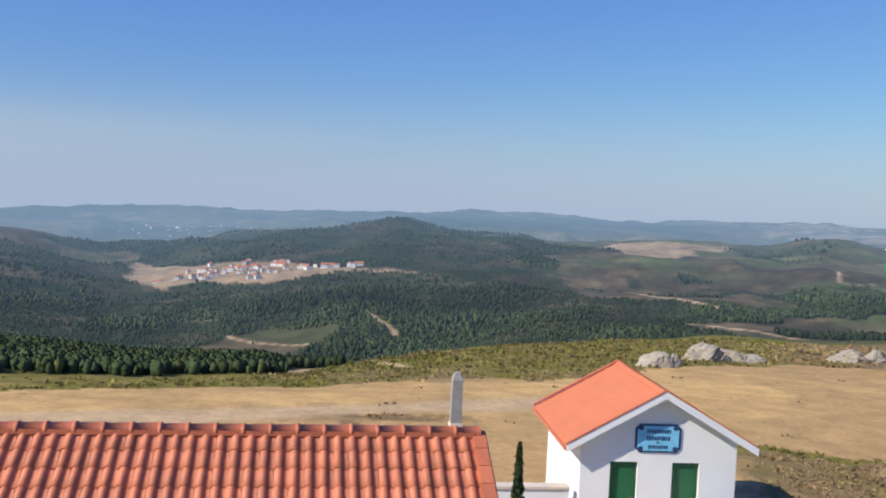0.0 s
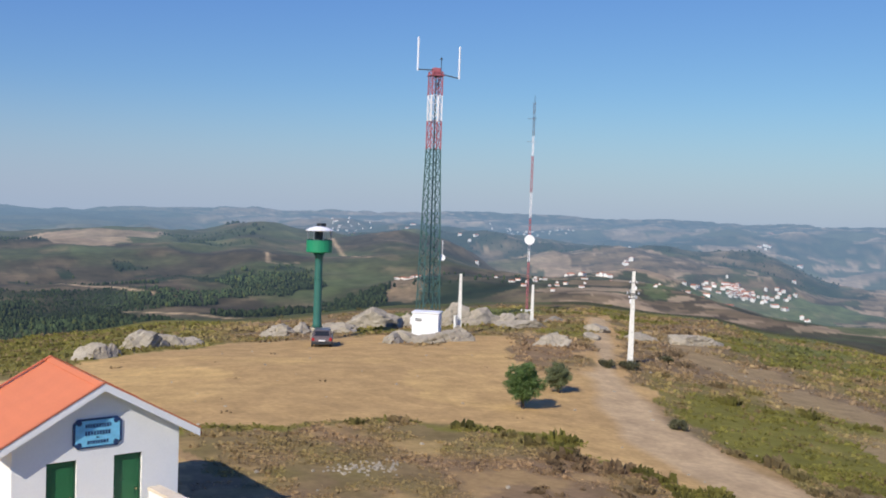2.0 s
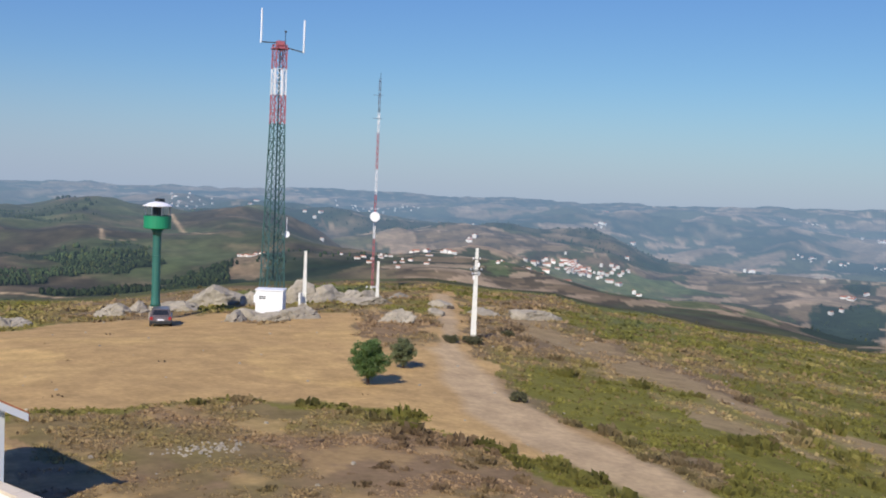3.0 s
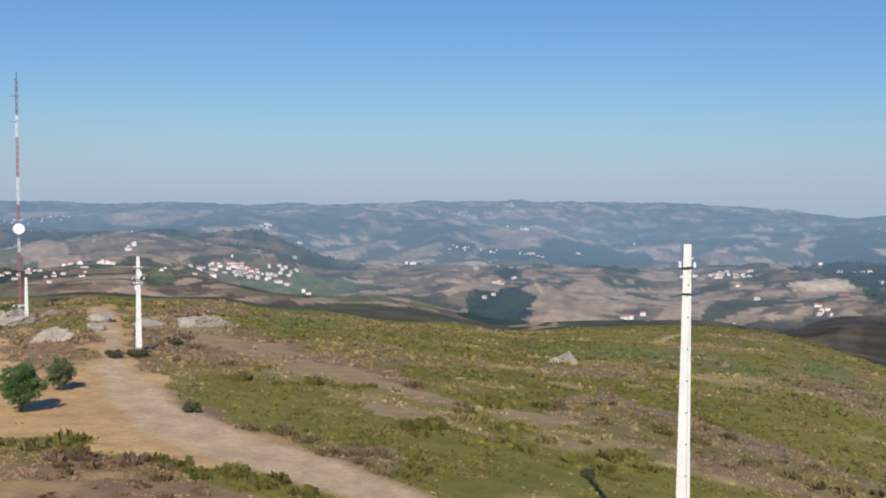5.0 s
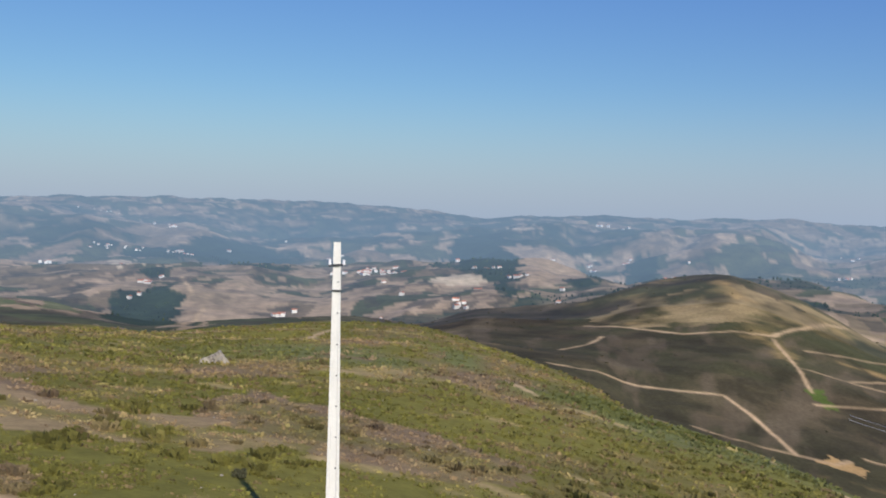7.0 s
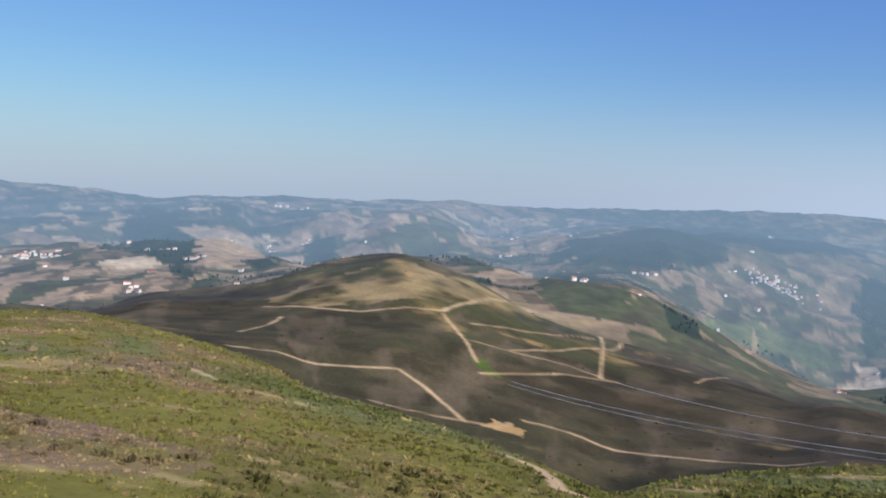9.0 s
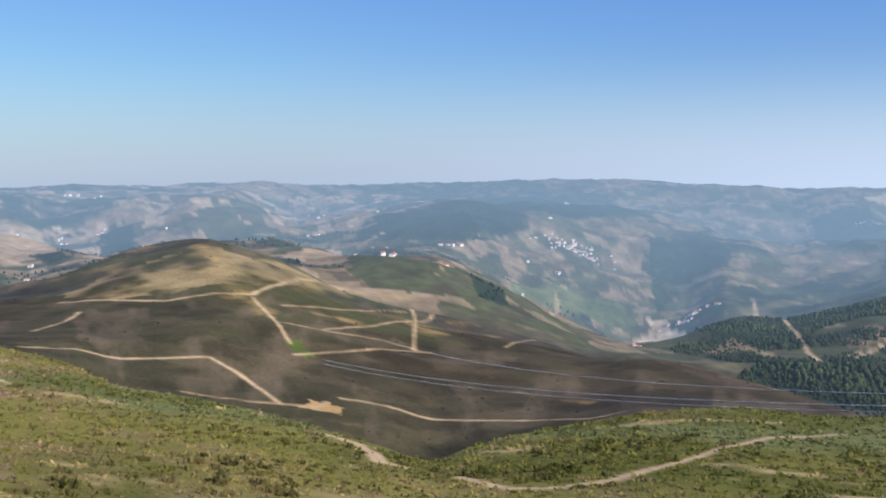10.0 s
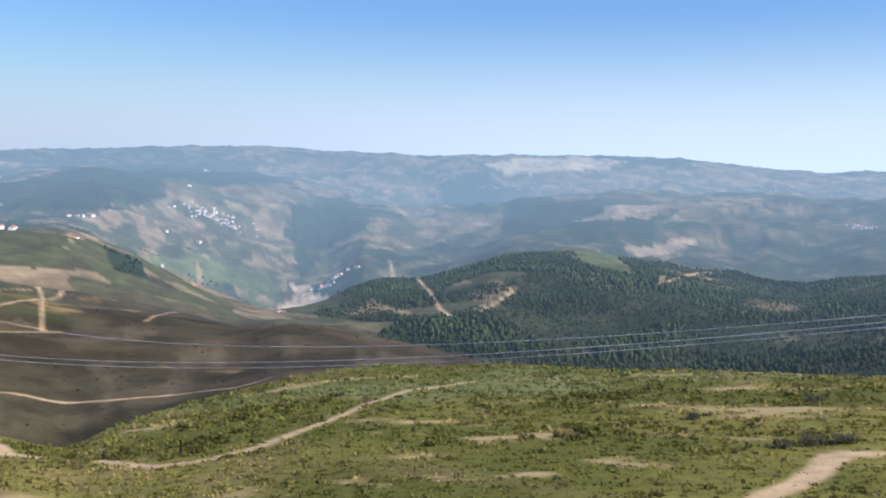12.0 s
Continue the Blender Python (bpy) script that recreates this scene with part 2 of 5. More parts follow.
FAR_RIDGE += (
    (85.8, 2800, -66.9), (89.3, 2800, -53.1), (90.3, 2800, -54.1), (91.3, 3200, -47.4), (95.8, 2800, -45.9), (97.8, 2600, -55.9), (102.1, 2800, -40.0),
    (104.9, 2600, -125.4), (108.5, 2600, -102.3), (111.8, 2600, -80.6), (115.8, 2600, -62.9), (120.3, 2600, -66.2), (125.4, 2600, -92.0), (128.8, 2600, -131.3),
    (130.8, 2300, -148.5), (133.7, 2400, -170.2), (136.3, 2400, -169.9), (143.1, 2400, -139.5), (149.7, 2400, -128.9), (155.9, 2400, -130.6), (160.6, 2400, -132.1),
)
SKYLINE = (
    (-25.0, 4700, -116.4), (-16.7, 4700, -81.0), (-8.9, 4700, -75.3), (-4.9, 4700, -66.2), (-1.1, 4700, -66.2), (1.6, 4700, -33.5), (5.7, 4700, -40.2),
    (9.0, 4700, -49.1), (15.1, 4700, -42.4), (24.8, 4700, -23.7), (31.6, 4700, -18.3), (36.6, 4700, -13.3), (39.8, 4700, -17.2), (44.4, 4700, -22.7),
    (47.6, 4700, -14.8), (51.3, 4700, -29.8), (52.5, 4700, -20.6), (58.3, 4700, -21.0), (62.3, 4700, 7.4), (69.1, 4700, -1.0), (75.9, 4700, -3.8),
)
SKYLINE += (
    (80.9, 4700, -19.3), (85.7, 4700, -60.8), (90.4, 4700, -39.7), (94.2, 4700, -38.8), (97.1, 4700, -54.5), (99.0, 4700, -37.2), (100.4, 4700, -36.8),
    (103.5, 4700, -35.3), (104.5, 4700, -45.7), (111.3, 4700, -53.5), (114.7, 4700, -46.0), (121.2, 4700, -30.8), (127.5, 4700, -44.7), (128.7, 4500, -59.2),
    (132.9, 4200, -60.4), (134.6, 4500, -73.2), (136.3, 4200, -70.0), (143.0, 4200, -70.9), (149.6, 4200, -80.4), (152.8, 4500, -110.3), (157.3, 4700, -145.1),
    (160.5, 4700, -141.0),
)

EYE_Z = 9.5


@functools.lru_cache(maxsize=None)
def lattice(seed):
    """A square of random numbers from -1 to 1 that repeats without a seam."""
    k = (np.arange(513) + 256) % 512 - 256.0
    h = np.sin(k[:, None] * 127.1 + k[None] * 311.7 + seed * 74.7) * 43758.5453
    h = (h - np.floor(h)) * 2 - 1
    return h.ravel()


def fbm(x, y, size, octaves=4, seed=0):
    """Smooth value noise, about -1 to 1."""
    total, gain, norm = np.zeros(np.broadcast(x, y).shape), 1.0, 0.0
    grid = lattice(seed)
    for k in range(octaves):
        u, v = x / size * 2 ** k + 17.3 * seed + 5.1 * k, y / size * 2 ** k - 9.7 * seed + 3.3 * k
        i, j = np.floor(u), np.floor(v)
        a, b = u - i, v - j
        a, b = a * a * (3 - 2 * a), b * b * (3 - 2 * b)
        at = (i.astype(np.int64) & 511) * 513 + (j.astype(np.int64) & 511)
        p, q = grid[at], grid[at + 1]
        p, q = p + (grid[at + 513] - p) * a, q + (grid[at + 514] - q) * a
        total += gain * (p + (q - p) * b)
        norm += gain
        gain *= 0.5
    return total / norm * 1.7


def table(rows, az, column):
    """One column of a table of crests, over the azimuth, closed beyond both its ends."""
    ends = [(-180, rows[0][1], rows[0][2]), *rows, (185, rows[-1][1], rows[-1][2])]
    base = [p[0] for p in ends]
    at = lambda a: np.interp(a, base, [p[column] for p in ends])
    return (at(az - 0.8) + at(az) * 2 + at(az + 0.8)) / 4


def profile(az):
    """Distances and heights of the foot and crest of each range of hills, for azimuths az (degrees, clockwise from +y)."""
    rs = [np.full(az.shape, 1.0), np.full(az.shape, 22.0), np.full(az.shape, 43.0)]
    zs = [np.zeros(az.shape), table(HILLTOP, az, 2) * 0.3, table(HILLTOP, az, 2)]
    last = None
    for rows, dip, where in ((NEAR_CREST, 0, 0), (MIDDLE_CREST, 0.7, 0.33), (FAR_HILLS, 0.5, 0.35), (FAR_RIDGE, 0.25, 0.35), (SKYLINE, 0.15, 0.4)):
        r, z = table(rows, az, 1), table(rows, az, 2)
        if last is not None:
            r0, z0 = last
            r = np.maximum(r, r0 * 1.25)
            rf = r0 + (r - r0) * where
            rs.append(rf)
            zs.append(EYE_Z + rf * ((z0 - EYE_Z) / r0 - math.tan(radians(dip))))
        rs.append(r)
        zs.append(z)
        last = r, z
    rs.append(np.full(az.shape, 6000.0))
    zs.append(zs[-1] - 90.0)
    return np.stack(rs), np.stack(zs)


def hermite(r, rs, zs):
    """Monotone cubic through the knots rs, zs (knots x columns), at r (columns)."""
    h, d = np.diff(rs, axis=0), np.diff(zs, axis=0) / np.diff(rs, axis=0)
    m = np.zeros_like(zs)
    same = d[1:] * d[:-1] > 0
    w1, w2 = 2 * h[1:] + h[:-1], h[1:] + 2 * h[:-1]
    with np.errstate(divide="ignore", invalid="ignore"):
        mean = (w1 + w2) / (w1 / d[:-1] + w2 / d[1:])
    m[1:-1] = np.where(same, mean, 0.0)
    k = np.clip((r[None] >= rs).sum(0) - 1, 0, len(rs) - 2)
    c = np.arange(r.size)
    t = np.clip((r - rs[k, c]) / h[k, c], 0, 1)
    return ((2 * t ** 3 - 3 * t ** 2 + 1) * zs[k, c] + (t ** 3 - 2 * t ** 2 + t) * h[k, c] * m[k, c]
            + (3 * t ** 2 - 2 * t ** 3) * zs[k + 1, c] + (t ** 3 - t ** 2) * h[k, c] * m[k + 1, c])


def relief(x, y, r):
    far = np.clip((r - 250) / 500, 0, 1)
    wide = np.clip((r - 900) / 900, 0, 1)
    rough = np.clip((r - 45) / 60, 0, 1)
    ridged = 1 - np.abs(fbm(x, y, 240, 4, 3)) * 2.0
    broad = 1 - np.abs(fbm(x, y, 560, 4, 5)) * 2.0
    return (far * (ridged - 0.65) * 6.0 + wide * (broad - 0.35) * (8 + 6 * np.clip((3600 - r) / 1500, 0, 1)) + wide * (0.6 - np.abs(fbm(x, y, 170, 3, 6)) * 2) * 8.0 + (0.03 + 0.2 * rough) * fbm(x, y, 9.0, 3, 1) + 0.02 * fbm(x, y, 2.2, 2, 2))


def ground_height(x, y):
    """The height of the ground at arrays x, y."""
    x, y = np.atleast_1d(np.asarray(x, float)), np.atleast_1d(np.asarray(y, float))
    az, r = np.degrees(np.arctan2(x, y)), np.maximum(np.hypot(x, y), 1.0)
    return hermite(r, *profile(az)) + relief(x, y, r)


def ground_at(x, y):
    return float(ground_height([x], [y])[0])

# ---------------------------------------------------------------- what covers the land
COVER = {"dirt": (0.46, 0.3, 0.128), "grass": (0.56, 0.37, 0.148), "scrub": (0.235, 0.158, 0.085), "brown": (0.21, 0.15, 0.085), "heath": (0.178, 0.163, 0.036),
         "heath_pale": (0.15, 0.16, 0.055), "forest": (0.022, 0.034, 0.015), "field": (0.35, 0.255, 0.155), "clearing": (0.12, 0.095, 0.045),
         "burnt": (0.06, 0.048, 0.028), "track": (0.5, 0.36, 0.2), "olive": (0.068, 0.072, 0.03), "lime": (0.085, 0.12, 0.025), "heath_dark": (0.095, 0.1, 0.017), "straw": (0.38, 0.285, 0.13),
         "meadow": (0.1, 0.125, 0.045), "pale_field": (0.46, 0.37, 0.24), "ridge": (0.31, 0.225, 0.115), "crest": (0.3, 0.225, 0.11), "charred": (0.036, 0.032, 0.018), "rust": (0.115, 0.09, 0.055)}
AREAS, ROADS = [], []


def area(kind, *corners):
    AREAS.append((kind, corners))


def road(half, *line):
    ROADS.append((half, line))


area("dirt", (-22.5, 48.7), (-17.3, 50.7), (-8.8, 54.4), (-2.3, 54.7), (4.5, 57.1), (12.6, 63.5), (18.8, 70.3), (28.5, 75.6), (36.9, 77.6), (43.9, 77.9), (41.2, 65.6), (51, 73.3), (54.2, 71.4), (45.3, 58.4), (40.9, 49.2), (47.2, 52.3), (59.8, 64.4), (80.1, 88.5), (87.6, 93), (63.9, 65.6), (50.3, 52.8), (44.2, 42.8), (37.6, 33), (34.4, 26.1), (32.7, 22.2), (28.5, 23.1), (28.3, 27.8), (28.9, 32.9), (26, 36.1), (22.4, 39.3), (16.1, 39.1), (13.2, 38.2), (11, 29), (-2, 20), (-60, 12))
area("grass", (-30, 49), (-23.8, 51.6), (-10.1, 62.3), (1.1, 60), (6.6, 57.6), (15.8, 61.1), (22, 58.9), (17.2, 53.9), (5.6, 50.9), (-4.8, 47.3), (-12.5, 44.5), (-30, 41))
area("grass", (30.7, 51.4), (40.4, 59.5), (49.8, 65.2), (42.7, 52.7), (36.8, 41), (30.4, 39.2), (27.6, 43.7))
area("grass", (13.9, 59.1), (21.2, 58), (20.1, 54), (14.4, 53.6), (12.9, 54.6))
area("scrub", (12.6, 37.3), (15.8, 38.3), (22, 38.6), (25.5, 35.3), (28.1, 32), (27.7, 27.2), (26.4, 23.5), (25, 8), (16, 10), (9.8, 29.8))
area("scrub", (-7.3, 42.2), (-4.4, 44.4), (0.6, 45.5), (0.9, 44.2), (-3.2, 42.4))
area("scrub", (53, 68.9), (58.3, 67.9), (53.9, 59), (47.6, 52.3), (41.7, 50.2), (46.7, 59.8))
area("brown", (76.2, 75.3), (83.3, 74.8), (70.6, 54.7), (67, 45.7), (57.9, 32.9), (52.9, 24.9), (53.2, 30.1), (59.5, 43.8), (61.8, 58.2))
area("brown", (39.7, 41), (41.9, 38.4), (35.7, 27.8), (36.6, 23.6), (32.5, 18.3), (31.1, 22.8), (33.1, 30.3))
area("brown", (67.6, 26.5), (76.3, 24), (65.8, 8.3), (61.4, 0.2), (50.5, 3.2), (51.5, 12.9), (57.4, 21.7))
area("field", (-404, 1233), (-234, 1126), (-97, 1030), (-10, 976), (-106, 998), (-167, 942), (-253, 969), (-297, 946))
area("field", (206, 1334), (273, 1437), (395, 1412), (437, 1412), (289, 1152), (238, 1173))
area("clearing", (-179, 675), (-162, 725), (-86, 676), (-88, 637), (-135, 600))
area("olive", (-163, 729), (-138, 756), (-71, 725), (-86, 676))
area("dirt", (303, -83), (313, -90), (306, -101), (297, -96))
area("forest", (2571, 261), (2641, 189), (2333, 90), (1344, 47), (1457, 103), (2192, 234))
area("forest", (1295, 77), (1264, 49), (1143, 56))
area("field", (1441, 171), (1445, 110), (1357, 91), (1282, 120), (1359, 157))
area("field", (2397, 79), (2420, -70), (1442, -51), (1340, 39), (2196, 78))
area("forest", (1204, 583), (1244, 524), (1139, 472), (556, 217), (596, 274), (1070, 521))
area("field", (1226, 504), (1234, 439), (1183, 345), (1047, 365), (551, 210))
area("forest", (2087, -794), (2238, -989), (2227, -1112), (2055, -1118), (1875, -1049), (1756, -824), (1836, -710))
area("field", (3959, 168), (3942, 40), (2653, 49))
area("field", (1315, -888), (1390, -1039), (1296, -1006), (1278, -909))
area("lime", (392, -103), (400, -112), (378, -112), (370, -104))
area("field", (1080, 1419), (1077, 1287), (1085, 1244), (1030, 1179), (971, 1223))
area("field", (1041, 1512), (1074, 1505), (1058, 1473))
area("brown", (457, 771), (485, 777), (389, 612), (363, 638))
area("field", (1017, 1180), (1043, 1147), (746, 766), (692, 735), (995, 1131))
area("meadow", (594, 582), (1087, 958), (1138, 891), (1220, 838), (1110, 712), (1089, 766), (884, 738), (512, 494))
area("meadow", (1177, 880), (1225, 800), (1164, 711), (1139, 768), (1082, 776), (1121, 828))
area("meadow", (587, 473), (1088, 790), (1100, 751), (567, 335), (1094, 562), (592, 316), (551, 372))
area("forest", (1116, 538), (1161, 519), (1146, 469), (1011, 406), (509, 214), (635, 243), (636, 241), (618, 284), (605, 311), (665, 323))
area("forest", (2067, 989), (2286, 902), (2503, 922), (2603, 853), (2432, 718), (1573, 458), (2017, 720), (1969, 829), (2028, 931))
area("field", (1147, 598), (1286, 645), (1309, 606), (1195, 535), (1159, 523))
area("field", (1249, 815), (1255, 793), (1236, 756), (1194, 739), (1206, 772))
area("pale_field", (1874, 915), (1933, 910), (1496, 658), (1469, 663), (1467, 702))
area("forest", (1369, 618), (1497, 636), (1371, 579), (1320, 580))
area("field", (1100, 450), (1114, 414), (1103, 352), (594, 162), (659, 168), (648, 207), (636, 241), (530, 221))
area("field", (1277, 460), (1357, 444), (1349, 402), (1231, 376), (1204, 420))
area("forest", (2708, 251), (2746, 191), (2466, 122), (2301, 80), (1393, 53), (1394, 94), (1498, 156), (2510, 265))
area("field", (2461, 115), (2410, 27), (2463, -70), (2352, -88), (1445, -32), (1338, -9), (1300, 11), (1344, 47), (2307, 77))
area("pale_field", (1371, 167), (1457, 169), (1434, 113), (1397, 96), (1348, 126))
area("forest", (1365, 82), (1321, 48), (1115, 53), (1139, 62))
area("forest", (1384, -14), (1354, -38), (1283, -56), (1290, -36))
area("forest", (1363, -55), (2455, -208), (2317, -255), (1441, -154), (2215, -159), (1326, -70))
area("pale_field", (2831, 123), (2786, 30), (2766, 22), (2692, 93))
area("pale_field", (2499, -67), (2510, -94), (2467, -100), (2439, -77))
area("forest", (1785, -795), (2163, -970), (2179, -1045), (3267, -1725), (2077, -1166), (1895, -1074), (1796, -907))
area("forest", (2124, -750), (2209, -965), (2163, -970), (1807, -804), (1992, -801))
area("forest", (3317, -1765), (3337, -1956), (2238, -1556), (2144, -1599), (2088, -1482), (2030, -1332), (2077, -1166))
area("forest", (1756, -1290), (1887, -1444), (1876, -1560), (1728, -1531), (1556, -1343), (1567, -1277), (1545, -1188), (1721, -1257))
area("forest", (1583, -1202), (1573, -1238), (1466, -1163), (1412, -1075))
area("pale_field", (1440, -1023), (1378, -1049), (1342, -1029), (1390, -1020))
area("meadow", (1482, -788), (1556, -931), (1478, -1036), (1409, -1008), (1420, -933), (1424, -842), (868, -476))
area("forest", (960, -459), (884, -470), (803, -427), (770, -384))
area("olive", (938, -301), (1470, -559), (864, -379), (771, -344), (761, -310), (832, -323), (850, -298))
area("pale_field", (2543, -2816), (2561, -3061), (2434, -3397), (2177, -3288), (2176, -3086), (2328, -2892))
area("forest", (1652, -1932), (1290, -1861), (1225, -1713), (1045, -1662), (1065, -1823), (983, -1566), (1075, -1504), (1309, -1508))
area("field", (1242, -1657), (1229, -1773), (1131, -1813), (1088, -1623))
area("field", (962, -1460), (948, -1587), (918, -1641), (858, -1438))
area("forest", (2524, -2589), (2519, -2789), (2356, -2731), (1519, -1709), (1745, -1790))
area("meadow", (775, -1036), (979, -1404), (560, -865), (527, -841), (615, -849))
area("pale_field", (1346, -963), (1335, -1018), (1304, -1018), (716, -529))
area("brown", (656, -553), (679, -615), (649, -606), (630, -544))
area("brown", (614, -650), (633, -718), (592, -699), (583, -647))
area("crest", (560, -18), (580, -52), (597, -88), (611, -113), (593, -139), (831, -248), (767, -301), (728, -332), (712, -289), (580, -188), (511, -116), (501, -74), (508, -40))
area("rust", (440, -55), (425, -73), (421, -96), (383, -89), (393, -68), (387, -53))
area("rust", (417, -191), (409, -208), (304, -166), (310, -149))
area("rust", (463, -205), (449, -219), (306, -157), (315, -148))
area("ridge", (86, 80), (80, 74), (71, 60.5), (69, 53), (60.5, 41), (56, 32), (56, 25.5), (58, 20.5), (58, 14.5), (51, 13.5), (48, 18), (45.7, 22.5), (45.5, 28), (50.6, 36.3), (58.4, 46.3), (60.8, 53.2), (68.6, 65.4), (78, 78))
road(1.6, (426, 1012), (380, 899), (426, 917))
road(1.8, (590, 1179), (513, 980), (497, 897))
road(2, (630, 720), (618, 627), (1084, 934))
road(1.5, (1305, -1196), (671, -670), (612, -625), (563, -589))
road(1.5, (564, -627), (586, -704))
road(2, (507, -833), (531, -987))
road(0.9, (78.8, 85.2), (64.4, 69), (55.1, 58.4), (45.6, 48.3))
road(1.6, (45.6, 48.3), (37.6, 37.9), (34.1, 32), (32.3, 26.8), (31.1, 22.8), (29.9, 19.2), (27, 10), (22, -4))
road(1.6, (-40, 37), (-18.7, 40.5), (-9.4, 42.9), (-1.9, 46), (3.9, 48.3), (10.3, 51.6))
road(0.9, (352, 0), (359, -28), (365, -66), (346, -73), (322, -77), (308, -79), (305, -90), (311, -96))
road(0.9, (317, -103), (309, -122), (301, -136), (289, -156), (275, -170), (262, -185))
road(0.6, (318, -48), (310, -69), (308, -79))
road(0.7, (96, -29), (90.6, -31.6), (74.6, -27.7), (74.1, -30.1))
road(0.6, (70.9, -33.3), (64.1, -33.8), (61.4, -36.3), (62.2, -43.2), (66.2, -50.9), (72.7, -62.4), (80, -76.4), (82.5, -90.3))
road(0.9, (473, -26), (443, -18), (415, -5))
road(0.8, (481, -110), (427, -108), (391, -105))
road(0.7, (427, -108), (424, -130), (428, -157), (418, -175))
road(0.7, (374, -102), (395, -139), (418, -182))
road(0.7, (426, -130), (466, -170), (552, -240), (620, -275))
road(0.8, (600, -246), (533, -222), (416, -172))
road(0.7, (469, -122), (497, -162), (559, -227))
road(0.7, (450, -240), (540, -310))
road(1.2, (527, -20), (482, -66), (488, -111), (600, -180))
road(0.6, (114.1, 4.4), (110.2, 1.3))
road(0.9, (317, -23), (314, -39))
road(0.6, (110.8, -19.2), (107.5, -25.3))
road(0.9, (17.5, -41), (20.1, -43.3), (21.1, -50.9), (22.8, -59.2), (19, -63))
road(0.5, (66, -143), (57, -130), (49, -115))
road(0.5, (135.9, 41.6), (133.8, 35.5), (146.3, 37), (166.6, 37.9))
road(2, (-65, 804), (-33, 738), (-32, 719))
road(2.5, (163, 899), (192, 860), (231, 764))
road(2.5, (186, 697), (221, 664), (243, 617))
road(2, (-164, 732), (-125, 705), (-86, 676))
road(0.6, (-12.1, 74.5), (-9.7, 95.3), (-7.2, 98.8))
road(0.5, (-5.2, 90.6), (-2.3, 70))
road(2.2, (571, 229), (1032, 398), (1104, 416))
road(2.2, (1370, 553), (1173, 458))
road(2.5, (517, -846), (548, -958), (564, -1046))
road(1.5, (577, -635), (578, -693))
road(1.5, (1508, -910), (1436, -870), (843, -504))
SPLIT = 560.0


def inside(x, y, corners):
    found = np.zeros(x.shape, bool)
    xs, ys = [p[0] for p in corners], [p[1] for p in corners]
    near = (x > min(xs)) & (x < max(xs)) & (y > min(ys)) & (y < max(ys))
    if not near.any():
        return found
    px, py = x[near], y[near]
    within = np.zeros(px.shape, bool)
    for (x0, y0), (x1, y1) in zip(corners, corners[1:] + corners[:1]):
        if y0 != y1:
            within ^= ((y0 > py) != (y1 > py)) & (px < (x1 - x0) * (py - y0) / (y1 - y0) + x0)
    found[near] = within
    return found


def away(x, y, line):
    """The distance to a line, exact within 40 m of it."""
    best = np.full(x.shape, 1e9)
    xs, ys = [p[0] for p in line], [p[1] for p in line]
    near = (x > min(xs) - 40) & (x < max(xs) + 40) & (y > min(ys) - 40) & (y < max(ys) + 40)
    if not near.any():
        return best
    px, py = x[near], y[near]
    least = np.full(px.shape, 1e9)
    for (x0, y0), (x1, y1) in zip(line, line[1:]):
        dx, dy = x1 - x0, y1 - y0
        t = np.clip(((px - x0) * dx + (py - y0) * dy) / (dx * dx + dy * dy), 0, 1)
        least = np.minimum(least, np.hypot(px - x0 - t * dx, py - y0 - t * dy))
    best[near] = least
    return best


def plots(x, y, size, seed):
    """A patchwork of fields: a random number for each plot."""
    u = x / size + 0.7 * fbm(x, y, size * 2.2, 2, seed)
    v = y / size * 1.6 + 0.7 * fbm(x, y, size * 2.2, 2, seed + 1)
    h = np.sin(np.floor(u) * 127.1 + np.floor(v) * 311.7 + seed * 3.1) * 43758.5453
    return h - np.floor(h)


def woodland(x, y):
    """How wooded the land is at x, y, from 0 to 1."""
    az, r = np.degrees(np.arctan2(x, y)), np.hypot(x, y)
    n = fbm(x, y, 170, 4, 11)
    az = az + 5 * fbm(x, y, 230, 3, 12) * np.clip(r / 600, 0, 1)
    west = np.clip((24 - az) / 9, 0, 1) * np.clip((r - table(NEAR_CREST, az, 1) * np.where(az < -6, 1.03, 1.9)) / 6, 0, 1) * np.clip((1900 - r) / 200, 0, 1)
    west = west * np.where(n + 0.5 * np.clip((1200 - r) / 900, -1, 1) > -0.42, 1, 0)
    west = np.where((az > 9) & (r > 840) & (n < 0.35), 0, west)
    west = np.where((az > 16) & (r > 560) & (n < 0.1), 0, west)
    east = np.clip((az - 125) / 3, 0, 1) * np.clip((r - np.where(az < 141, 640, 440)) / 60, 0, 1) * np.clip((1250 - r) / 60, 0, 1)
    east = east * np.where(n > -0.9, 1, 0)
    middle = ((az >= 36) & (az < 133) & (r > 780) & (fbm(x, y, 330, 3, 23) > 0.5)) * 1.0
    beyond = ((r > 1250) & ((az > 24) | (r > 1900)) & (fbm(x, y, 520, 4, 29) > np.where(az > 105, 0.22, 0.38))) * 1.0
    lower = ((az >= 17) & (az < 37) & (r > 480) & (r < 1050) & (n > 0.05)) * 1.0
    wood = np.maximum.reduce([west, east, middle, beyond, lower])
    for kind, corners in AREAS:
        if kind in ("field", "clearing", "olive", "meadow", "pale_field"):
            wood = np.where(inside(x, y, list(corners)), 0, wood)
        elif kind == "forest":
            wood = np.where(inside(x, y, list(corners)), 1, wood)
    return wood


